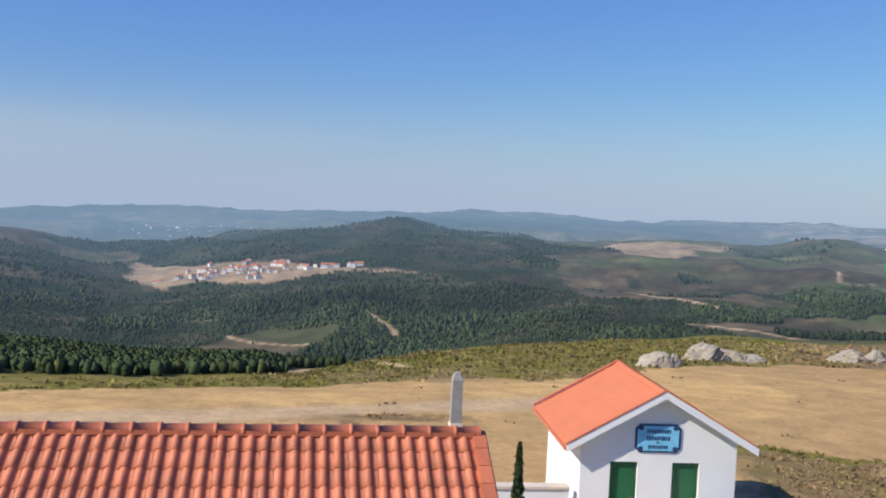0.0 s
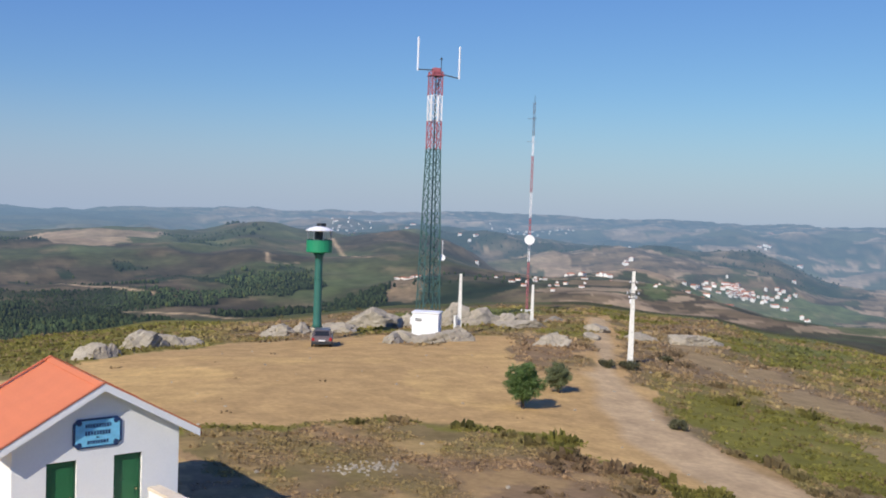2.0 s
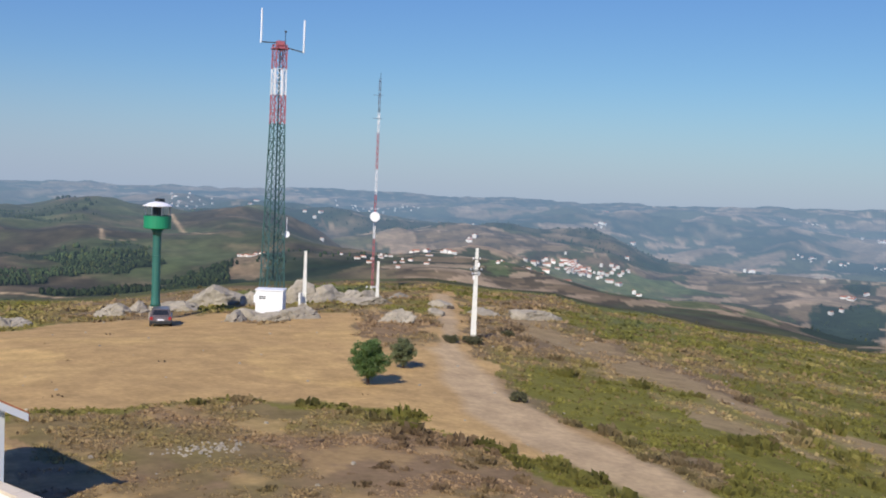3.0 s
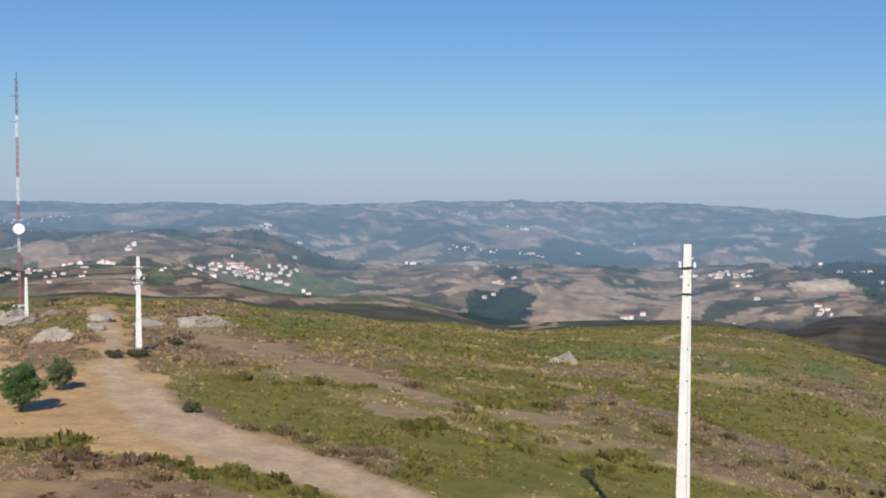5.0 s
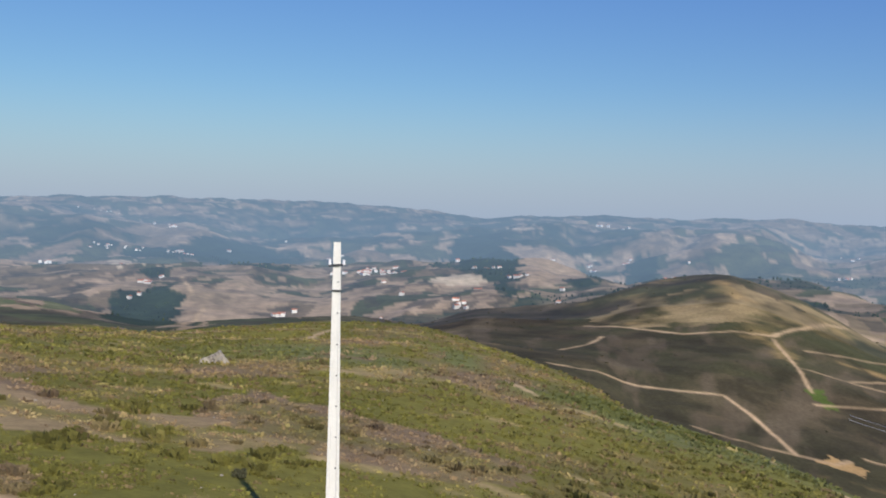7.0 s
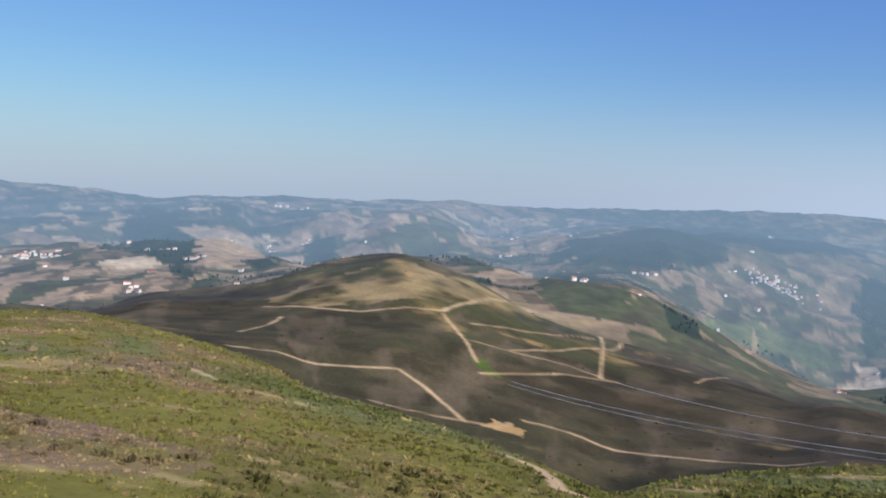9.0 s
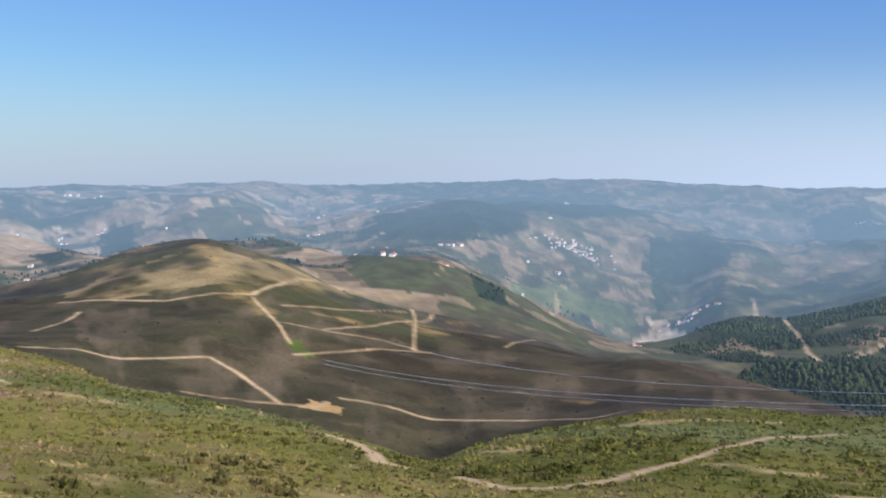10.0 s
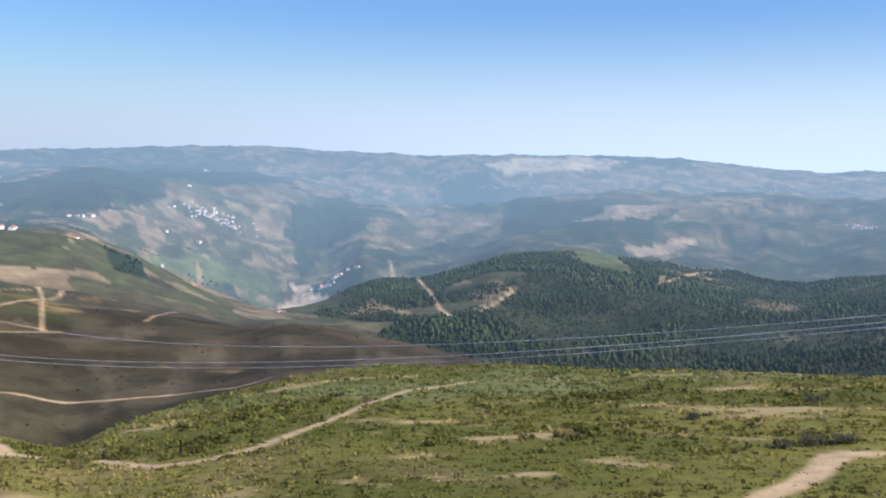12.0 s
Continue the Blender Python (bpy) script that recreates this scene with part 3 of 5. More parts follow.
def land_cover(x, y):
    """Base colour of the ground at arrays x, y."""
    az, r = np.degrees(np.arctan2(x, y)), np.hypot(x, y)
    crest = table(NEAR_CREST, az, 1)
    c = np.empty((*x.shape, 3))
    kind = {k: np.array(v) for k, v in COVER.items()}

    def lay(name, share):
        share = np.clip(share, 0, 1)[..., None]
        c[:] = c * (1 - share) + kind[name] * share

    c[:] = kind["heath"]
    streak = fbm(x * 0.45 + y * 0.1, y * 1.1, 26, 5, 7)
    small = fbm(x, y, 6.0, 4, 8)
    west = np.clip((24 - az) / 6, 0, 1) * np.clip((r - 58) / 8, 0, 1)
    east = np.clip((az - 84) / 12, 0, 1) + 0.35 * np.clip((az - 48) / 10, 0, 1) * (az < 84)
    lay("scrub", np.clip(streak * 1.5 + small * 0.8 + fbm(x, y, 1.8, 3, 18) * 0.35 - 0.08, 0, 0.85) * (1 - 0.75 * west) * (1 - 0.6 * east))
    lay("heath_pale", (fbm(x, y * 1.6, 45, 3, 9) - 0.3) * 4 * np.clip((r - 90) / 40, 0, 1))
    lay("brown", (small + streak - 0.95) * 3 * (1 - west) * (1 - 0.7 * east))
    lay("heath_dark", east * np.clip(fbm(x * 0.6, y, 12, 4, 24) * 1.2 + 0.35, 0, 0.85))
    lay("straw", (fbm(np.radians(az) * 30, r * 0.7, 4.0, 4, 19) - 0.55) * 4 * np.clip((az - 60) / 20, 0.1, 0.55))
    # beyond the crest
    far = np.clip((r - crest * 1.06) / (crest * 0.1), 0, 1)
    lay("burnt", far)
    lay("olive", far * np.clip(fbm(x, y, 120, 5, 13) * 1.5 + 0.15, 0, 1) * np.where((az > 84) & (r < 740), 0.4, 1.0))
    slope = (az > 78) & (r < 760)
    lay("brown", far * np.clip((fbm(x, y, 30, 5, 14) - 0.1) * 1.2, 0, 0.38) * np.where(slope, 0.45, 1.0))
    lay("charred", far * np.clip(fbm(x, y, 16, 5, 25) * 1.1 + 0.15, 0, 0.7) * slope)
    peak = np.clip(1 - np.hypot(x - 600, y + 165) / 190, 0, 1)
    lay("grass", far * np.clip(peak * 1.3 + fbm(x, y, 26, 5, 37) * 0.9 - 0.85, 0, 0.6) * (r < 760))
    lay("olive", far * np.clip(peak * 2 - 0.7 + fbm(x, y, 60, 3, 38), 0, 0.7) * (r < 760))
    # bare streaks run down the burnt slopes
    lay("rust", far * np.clip(fbm(az * 2.0, r * 0.055, 3.0, 4, 59) * 1.6 - 0.45, 0, 0.75) * (az > 80) * (r < 760))
    lay("meadow", far * (az > 12) * (az < 40) * (r < 1700) * np.clip(fbm(x, y, 150, 4, 75) * 1.6 + 0.1, 0, 0.6))
    edge = np.clip((85 + 5 * fbm(x, y, 90, 3, 20) - az) / 6, 0, 1)
    open_land = edge * np.clip((r - 250) / 60, 0, 1) + (1 - edge) * np.clip((r - 740) / 60, 0, 1)
    fields = far * open_land * np.clip((az - 35) / 5, 0, 1)
    p = plots(x, y, 85, 41)
    q = plots(x, y, 30, 43)
    south = np.clip((az - 108) / 12, 0, 1)
    lay("brown", fields * (0.7 - 0.45 * south))
    lay("olive", fields * (p < 0.42 + 0.3 * south))
    lay("field", fields * ((p > 0.74) | (q > 0.84)) * (0.8 - 0.45 * south))
    lay("burnt", fields * ((q < 0.22)) * 0.7)
    wide = np.clip((r - 1900) / 200, 0, 1)
    lay("brown", wide * (plots(x, y, 150, 47) > 0.55) * (1 - 0.6 * south))
    lay("olive", wide * (plots(x, y, 150, 47) < 0.4))
    lay("field", wide * (plots(x, y, 70, 49) > 0.82) * (1 - 0.5 * south))
    lay("olive", wide * np.clip((22 - az) / 10, 0, 0.75))
    lay("forest", wide * np.clip((22 - az) / 10, 0, 0.8) * np.clip(fbm(x, y, 420, 3, 60) * 2 + 0.4, 0, 1))
    lay("forest", np.clip(1 - (r - 140) / 120, 0, 1) * far * np.clip(-az / 6, 0, 1) * 0.85)
    lay("forest", woodland(x, y) * np.clip(0.75 + 0.6 * fbm(x, y, 40, 3, 17), 0.3, 1))
    jx, jy = x + 1.3 * fbm(x, y, 4, 3, 31) + r * 0.004 * fbm(x, y, 14, 2, 33), y + 1.3 * fbm(x, y, 4, 3, 32) + r * 0.004 * fbm(x, y, 14, 2, 34)
    jx, jy = jx + r * 0.014 * np.clip((r - 400) / 300, 0, 1) * fbm(x, y, 110, 3, 45), jy + r * 0.014 * np.clip((r - 400) / 300, 0, 1) * fbm(x, y, 110, 3, 46)
    for name, corners in AREAS:
        lay(name, inside(jx, jy, list(corners)) * (np.clip(0.86 + 0.5 * small, 0, 1) if name in ("scrub", "brown") else np.clip(0.55 + 1.1 * small, 0, 0.9) if name == "ridge" else np.clip(0.35 + 1.2 * fbm(x, y, 24, 4, 57), 0, 0.9) if name == "crest" else 0.6 * np.clip(0.5 + fbm(x, y, 20, 4, 58), 0, 1) if name == "rust" else 0.8 if name in ("meadow", "field") else np.clip(0.4 + 0.9 * fbm(x, y, 9, 4, 76), 0, 0.9) if name == "grass" else 1.0))
        if name == "dirt":
            lay("grass", inside(jx, jy, list(corners)) * np.clip(fbm(x, y * 1.5, 16, 4, 51) * 2.0 - 0.1, 0, 0.7))
        if name == "scrub":
            lay("heath", inside(jx, jy, list(corners)) * np.clip((fbm(x, y, 4, 4, 52) - 0.3) * 2, 0, 0.2))
            lay("grass", inside(jx, jy, list(corners)) * np.clip((fbm(x, y, 3, 4, 53) - 0.45) * 2, 0, 0.4))
    wobble = 1 + 0.35 * fbm(x, y, 7, 2, 35)
    for half, line in ROADS:
        soft = 0.2 * half + r * 0.0016
        d = away(x, y, line)
        lay("track", np.clip((half * wobble + soft - d) / (2 * soft), 0, 1) * 0.95)
    middle = np.clip((r - 120) / 120, 0, 1)
    c *= (1 + middle * 0.2 * fbm(x, y, 13, 4, 55) + middle * 0.16 * fbm(x, y, 48, 3, 56))[..., None]
    return np.clip(c, 0.008, 0.6)


def land(name, azimuths, distances, material, closed):
    a, r = np.meshgrid(np.radians(azimuths), distances)
    x, y = r * np.sin(a), r * np.cos(a)
    n, k = x.shape
    z = np.concatenate([ground_height(xx, yy)[None] for xx, yy in zip(x, y)])
    colours = np.concatenate([land_cover(xx, yy)[None] for xx, yy in zip(x, y)])
    verts = np.stack([x, y, z], -1).reshape(-1, 3)
    i = np.arange(n * k).reshape(n, k)
    if closed:
        i = np.concatenate([i, i[:, :1]], 1)
    quads = np.stack([i[:-1, :-1], i[1:, :-1], i[1:, 1:], i[:-1, 1:]], -1).reshape(-1, 4)[:, ::-1]
    me = bpy.data.meshes.new(name)
    me.vertices.add(len(verts))
    me.vertices.foreach_set("co", verts.ravel().astype(np.float32))
    me.loops.add(quads.size)
    me.loops.foreach_set("vertex_index", np.ascontiguousarray(quads).ravel().astype(np.int32))
    me.polygons.add(len(quads))
    me.polygons.foreach_set("loop_start", np.arange(0, quads.size, 4, dtype=np.int32))
    me.polygons.foreach_set("use_smooth", np.ones(len(quads), bool))
    me.update(calc_edges=True)
    layer = me.color_attributes.new("cover", "FLOAT_COLOR", "POINT")
    layer.data.foreach_set("color", np.concatenate([colours.reshape(-1, 3), np.ones((n * k, 1))], 1).ravel().astype(np.float32))
    me.materials.append(material)
    return new(name, me)


AZIMUTHS = np.concatenate([np.arange(-30, 166, 0.155), np.arange(166, 329.9, 2.0)])
NEAR_RINGS = np.concatenate([[0.4, 4.0, 9.0], np.geomspace(14, 60, 110)[:-1], np.geomspace(60, 230, 90)[:-1], np.geomspace(230, SPLIT, 200)])
FAR_RINGS = np.geomspace(SPLIT, 4900, 190)
ground = tagged(land("ground", AZIMUTHS, NEAR_RINGS, GROUND, True), "dry sandy hilltop with green and brown heath and pale tracks", "ground", kind="structure")
backdrop = tagged(land("backdrop", AZIMUTHS, FAR_RINGS, DISTANCE, True), "valley and far ridges under painted haze, with woods, fields and tracks", "hills", kind="structure")


# ---------------------------------------------------------------- small tools
def mesh_of(name, bm, mat, smooth=False):
    me = bpy.data.meshes.new(name)
    bm.normal_update()
    bm.to_mesh(me)
    bm.free()
    if smooth:
        me.polygons.foreach_set("use_smooth", np.ones(len(me.polygons), bool))
    me.materials.append(mat)
    return me


def part(name, bm, mat, parent=None, label="", smooth=False, m=None):
    """Links a bmesh, or a mesh that is there already, as one object under a thing or a part."""
    me = bm if isinstance(bm, bpy.types.Mesh) else mesh_of(name, bm, mat, smooth)
    ob = new(name, me)
    ob.parent = parent
    if m is not None:
        ob.matrix_basis = m
    return tagged(ob, label)


def thing(name, m, label, category, group="", kind=""):
    ob = new(name)
    ob.empty_display_size = 0.2
    ob.matrix_basis = m
    return tagged(ob, label, category, group, kind)


def block(x0, y0, z0, x1, y1, z1, bevel=0.0, bm=None):
    own = bmesh.new()
    bmesh.ops.create_cube(own, size=1.0)
    for v in own.verts:
        v.co = Vector((x0 + (v.co.x + 0.5) * (x1 - x0), y0 + (v.co.y + 0.5) * (y1 - y0), z0 + (v.co.z + 0.5) * (z1 - z0)))
    if bevel:
        bmesh.ops.bevel(own, geom=own.edges[:], offset=bevel, segments=2, affect="EDGES")
    if bm is None:
        return own
    me = bpy.data.meshes.new("scrap")
    own.to_mesh(me)
    own.free()
    bm.from_mesh(me)
    bpy.data.meshes.remove(me)
    return bm


def turned(rings, sides=20, bm=None, cx=0.0, cy=0.0):
    """A body of revolution through rings of (radius, z)."""
    bm = bm or bmesh.new()
    loops = []
    for radius, z in rings:
        loops.append([bm.verts.new((cx + radius * math.cos(2 * math.pi * k / sides), cy + radius * math.sin(2 * math.pi * k / sides), z)) for k in range(sides)])
    for low, high in zip(loops, loops[1:]):
        for k in range(sides):
            bm.faces.new((low[k], low[(k + 1) % sides], high[(k + 1) % sides], high[k]))
    bm.faces.new(loops[0][::-1])
    bm.faces.new(loops[-1])
    return bm


def bar(a, b, half, bm=None, sides=4, half_b=None):
    """A straight bar between two points."""
    bm = bm or bmesh.new()
    a, b = Vector(a), Vector(b)
    way = (b - a).normalized()
    side = way.cross(Vector((0, 0, 1)) if abs(way.z) < 0.95 else Vector((0, 1, 0))).normalized()
    up = side.cross(way)
    turn = math.pi / 4 if sides == 4 else 0
    rows = []
    for p, h in ((a, half), (b, half if half_b is None else half_b)):
        rows.append([bm.verts.new(p + (side * math.cos(turn + 2 * math.pi * k / sides) + up * math.sin(turn + 2 * math.pi * k / sides)) * h) for k in range(sides)])
    for k in range(sides):
        bm.faces.new((rows[0][k], rows[0][(k + 1) % sides], rows[1][(k + 1) % sides], rows[1][k]))
    bm.faces.new(rows[0][::-1])
    bm.faces.new(rows[1])
    bmesh.ops.recalc_face_normals(bm, faces=bm.faces[:])
    return bm


def on_ground(x, y, turn=0.0, sink=0.0):
    return pose(x, y, ground_at(x, y) - sink, 0, 0, turn)


def prism(outline, y0, y1):
    """An outline in x, z drawn along y."""
    bm = bmesh.new()
    front = [bm.verts.new((x, y0, z)) for x, z in outline]
    back = [bm.verts.new((x, y1, z)) for x, z in outline]
    bm.faces.new(front)
    bm.faces.new(back[::-1])
    for k in range(len(outline)):
        j = (k + 1) % len(outline)
        bm.faces.new((front[j], front[k], back[k], back[j]))
    bmesh.ops.recalc_face_normals(bm, faces=bm.faces[:])
    return bm


# ---------------------------------------------------------------- the white hut
def hut():
    base = 0.2
    h = thing("hut", pose(6.5, 26.75, base, 0, 0, 5.0), "small white gabled hut with orange roof and two green doors", "hut")
    half, length, eave, top = 2.28, 4.5, 2.69, 3.99
    doors = ((-1.41, -0.61), (0.40, 1.20))
    high = 2.08
    # front wall in panels round the two door openings
    wall = prism(((-half, -0.6), (doors[0][0], -0.6), (doors[0][0], high), (doors[0][1], high), (doors[0][1], -0.6), (doors[1][0], -0.6), (doors[1][0], high),
                  (doors[1][1], high), (doors[1][1], -0.6), (half, -0.6), (half, eave), (0, top), (-half, eave)), 0.0, 0.25)
    part("front_wall", wall, WHITE, h)
    part("back_wall", prism(((-half, -0.6), (half, -0.6), (half, eave), (0, top), (-half, eave)), length - 0.25, length), WHITE, h)
    part("side_wall", block(-half, 0.252, -0.6, -half + 0.25, length - 0.252, eave), WHITE, h)
    part("side_wall", block(half - 0.25, 0.252, -0.6, half, length - 0.252, eave), WHITE, h)
    part("floor_slab", block(-half + 0.255, 0.01, -0.5, half - 0.255, length - 0.255, -0.02), COPING, h)
    for x0, x1 in doors:
        frame_part = bmesh.new()
        for a in ((x0, 0.1, 0, x0 + 0.05, 0.19, high), (x1 - 0.05, 0.1, 0, x1, 0.19, high), (x0 + 0.052, 0.1, high - 0.05, x1 - 0.052, 0.19, high)):
            block(*a, bm=frame_part)
        door = part("door", block(x0 + 0.055, 0.13, 0.01, x1 - 0.055, 0.175, high - 0.055, 0.004), DOOR, h, "closed green painted panel door")
        part("door_frame", frame_part, DOOR_FRAME, door)
        w = x1 - x0
        for z0, z1 in ((0.15, 0.62), (0.74, 1.3), (1.42, 1.9)):
            part("panel", block(x0 + 0.15, 0.118, z0, x1 - 0.15, 0.132, z1, 0.006), DOOR, door)
        part("handle", turned(((0.028, 0), (0.028, 0.02), (0.012, 0.022), (0.012, 0.05), (0.03, 0.055), (0.03, 0.08)), 10), BRASS, door, "brass handle",
             m=pose(x1 - 0.13, 0.128, 1.02, 90, 0, 0))
        part("sill", block(x0 - 0.03, -0.06, -0.06, x1 + 0.03, 0.12, -0.004, 0.01), COPING, door)
    # roof: two slabs with a white fascia
    rise = (top - eave) / half
    reach, over, thick = 2.76, 0.33, 0.07
    for side in (-1, 1):
        slab = bmesh.new()
        z = lambda x: top + 0.05 - rise * abs(x)
        steps = 14
        rows = []
        for k in range(steps + 1):
            x = side * (0.0 + reach * k / steps)
            rows.append((x, z(x)))
        outline = [(x, zz + 0.1 + (0.006 if k % 2 else 0.0)) for k, (x, zz) in enumerate(rows)] + [(x, zz + 0.1 - thick) for x, zz in rows[::-1]]
        roof = part("roof", prism(outline, -over, length + 0.2), HUT_ROOF, h, "smooth orange roof slope")
        part("soffit", prism([(x, zz + 0.028) for x, zz in rows[::14]] + [(x, zz - 0.03) for x, zz in rows[::14][::-1]], -over + 0.03, length + 0.15), TRIM, roof)
        board = [(0, z(0) + 0.155), (side * (reach + 0.02), z(reach) + 0.155), (side * (reach + 0.02), z(reach) - 0.06), (0, z(0) - 0.06)]
        part("fascia", prism(board, -over - 0.03, -over - 0.003), TRIM, roof, "white painted fascia board")
        part("fascia", prism(board, length + 0.203, length + 0.23), TRIM, roof)
        strip = [(0, z(0) + 0.2), (side * (reach + 0.04), z(reach) + 0.2), (side * (reach + 0.04), z(reach) + 0.158), (0, z(0) + 0.158)]
        part("verge_strip", prism(strip, -over - 0.045, -over + 0.05), TILE, roof, "dark red edge tiles")
        part("verge_strip", prism(strip, length + 0.14, length + 0.24), TILE, roof)
        gutter = turned(((0.05, -over), (0.05, length + 0.2)), 10)
        part("gutter", gutter, TILE, roof, m=Matrix.Translation((side * (reach + 0.03), 0, z(reach) + 0.03)) @ pose(0, 0, 0, -90, 0, 0))
    part("ridge_cap", prism(((-0.16, top + 0.1), (0, top + 0.2), (0.16, top + 0.1), (0.12, top + 0.06), (-0.12, top + 0.06)), -over - 0.01, length + 0.21), HUT_ROOF, h)
    return h


hut()


def plaque():
    p = thing("wall_plaque", pose(6.5, 26.75, 0.2, 0, 0, 5.0) @ pose(-0.07, -0.004, 2.78), "light blue glazed tile sign with dark scrolled border and lettering", "sign")
    outline = []
    w, hh, c = 0.67, 0.41, 0.12
    for sx, sz in ((1, 1), (-1, 1), (-1, -1), (1, -1)):
        corner = [(sx * w, sz * (hh - c)), (sx * (w - c * 0.35), sz * (hh - c * 0.75)), (sx * (w - c * 0.75), sz * (hh - c * 0.35)), (sx * (w - c), sz * hh)]
        outline += corner if sx * sz > 0 else corner[::-1]
    part("border", prism(outline, -0.03, 0.0), SIGN_DARK, p, "dark blue scrolled border")
    face = part("face", prism([(x * 0.9, z * 0.87) for x, z in outline], -0.04, -0.031), SIGN_BLUE, p)
    random.seed(4)
    for z, x0, x1, high in ((0.2, -0.34, 0.36, 0.12), (0.0, -0.34, 0.34, 0.13), (-0.12, -0.04, 0.05, 0.05), (-0.25, -0.28, 0.3, 0.11)):
        x = x0
        while x < x1:
            w = random.uniform(0.04, 0.065)
            part("letter_bar", block(x, -0.046, z - high / 2 * random.uniform(0.7, 1), min(x + w, x1), -0.041, z + high / 2), SIGN_DARK, face)
            x += w + 0.022
    for sx in (-1, 1):
        for sz in (-1, 1):
            part("scroll", turned(((0.075, 0), (0.06, 0.006)), 10), SIGN_DARK, face, m=pose(sx * 0.5, -0.041, sz * 0.3, 90, 0, 0))


plaque()


def low_wall(x0, y0, x1, y1, top, label):
    length, turn = math.hypot(x1 - x0, y1 - y0), math.degrees(math.atan2(y1 - y0, x1 - x0))
    w = thing("low_wall", pose(x0, y0, 0, 0, 0, turn), label, "wall", "garden walls")
    part("masonry", block(0, -0.15, -1.2, length, 0.15, top), WHITE, w)
    n = max(2, round(length / 0.9))
    for k in range(n):
        part("coping_stone", block(k * length / n + 0.004, -0.2, top + 0.003, (k + 1) * length / n - 0.004, 0.2, top + 0.09, 0.012), COPING, w)


low_wall(-1.2, 26.2, 3.95, 26.75, 1.42, "low white wall with cream coping beside the hut")
low_wall(7.95, 26.55, 8.75, 22.6, 1.25, "low white wall with cream coping before the hut")


# ---------------------------------------------------------------- the chapel roof in front
RIDGE_END, RIDGE_TURN, PITCH = Vector((0.75, 14.5, 5.98)), 8.5, 31.0


def chapel():
    c = thing("chapel", Matrix.Translation(RIDGE_END) @ pose(0, 0, 0, 0, 0, RIDGE_TURN), "long low building with terracotta roll tile roof", "building")
    # local: ridge along -x, slope towards -y
    long, slope = 10.6, 4.6
    cosp, sinp = math.cos(radians(PITCH)), math.sin(radians(PITCH))
    down, back = pose(0, 0, 0, PITCH, 0, 0), pose(0, 0, 0, -PITCH, 0, 0)
    front = part("roof_slope", block(-long, -slope, -0.16, 0.0, -0.005, -0.07), WHITE, c, "boarded roof slope under the tiles", m=down)
    rear = part("roof_slope", block(-long, 0.005, -0.16, 0.0, slope, -0.07), WHITE, c, m=back)
    eave_y, eave_z = slope * cosp, -slope * sinp - 0.16
    for y in (-eave_y + 0.25, eave_y - 0.5):
        part("side_wall", block(-long + 0.2, y, -RIDGE_END.z - 1, -0.3, y + 0.25, eave_z + 0.12), WHITE, c)
    for x in (-long + 0.2, -0.55):
        gable = [(-eave_y + 0.502, -RIDGE_END.z - 1), (eave_y - 0.502, -RIDGE_END.z - 1), (eave_y - 0.502, eave_z + 0.2), (0, -0.2), (-eave_y + 0.502, eave_z + 0.2)]
        g = bmesh.new()
        a = [g.verts.new((x, y, z)) for y, z in gable]
        b = [g.verts.new((x + 0.25, y, z)) for y, z in gable]
        g.faces.new(a)
        g.faces.new(b[::-1])
        for k in range(5):
            g.faces.new((a[(k + 1) % 5], a[k], b[k], b[(k + 1) % 5]))
        bmesh.ops.recalc_face_normals(g, faces=g.faces[:])
        part("gable_wall", g, WHITE, c)
    # one roll tile: a round roll beside a shallow pan, tapering under the next one
    pitch_x, gauge, lap = 0.213, 0.345, 0.07
    t = bmesh.new()
    shape = [(0.0, 0.012), (0.015, 0.026), (0.045, 0.056), (0.08, 0.064), (0.112, 0.052), (0.138, 0.021), (0.168, 0.006), (0.2, 0.006), (0.216, 0.014)]
    rows = []
    for y, lift, grow in ((0.0, -0.004, 0.94), (-gauge - lap, 0.018, 1.0)):
        rows.append([t.verts.new((0.1 + (x - 0.1) * grow, y, z * grow + lift)) for x, z in shape])
    rows.append([t.verts.new((v.co.x, v.co.y, v.co.z - 0.016)) for v in rows[1]])
    for a, b in zip(rows, rows[1:]):
        for k in range(len(shape) - 1):
            t.faces.new((a[k], b[k], b[k + 1], a[k + 1]))
    bmesh.ops.recalc_face_normals(t, faces=t.faces[:])
    tile = mesh_of("roof_tile", t, TILE, True)
    columns, count = int((long - 0.1) / pitch_x), int(slope / gauge)
    rest = bmesh.new()
    random.seed(7)
    for side, holder in ((0, front), (1, rear)):
        for row in range(count):
            for col in range(columns):
                x = -0.14 - (col + 1) * pitch_x + random.uniform(-0.003, 0.003)
                y = -0.03 - row * gauge + random.uniform(-0.006, 0.006)
                m = pose(x, y, -0.062 + random.uniform(-0.003, 0.003), 0, 0, random.uniform(-0.8, 0.8))
                if side == 0 and row < 6 and col < 49:
                    part("roof_tile", tile, TILE, holder, m=m)
                else:
                    full = (pose(0, 0, 0, 0, 0, 180) @ Matrix.Translation((long, 0, 0)) if side else Matrix()) @ down @ m
                    laid = tile.copy()
                    laid.transform(full)
                    rest.from_mesh(laid)
                    bpy.data.meshes.remove(laid)
    tagged(part("tile_field", rest, TILE, c, smooth=True), kind="stuff")
    # ridge caps with their collars
    cap = bmesh.new()
    def arch(radius, x, lift=0.0):
        return [cap.verts.new((x, radius * math.cos(a), radius * 0.8 * math.sin(a) + lift)) for a in np.linspace(-0.15, math.pi + 0.15, 12)]
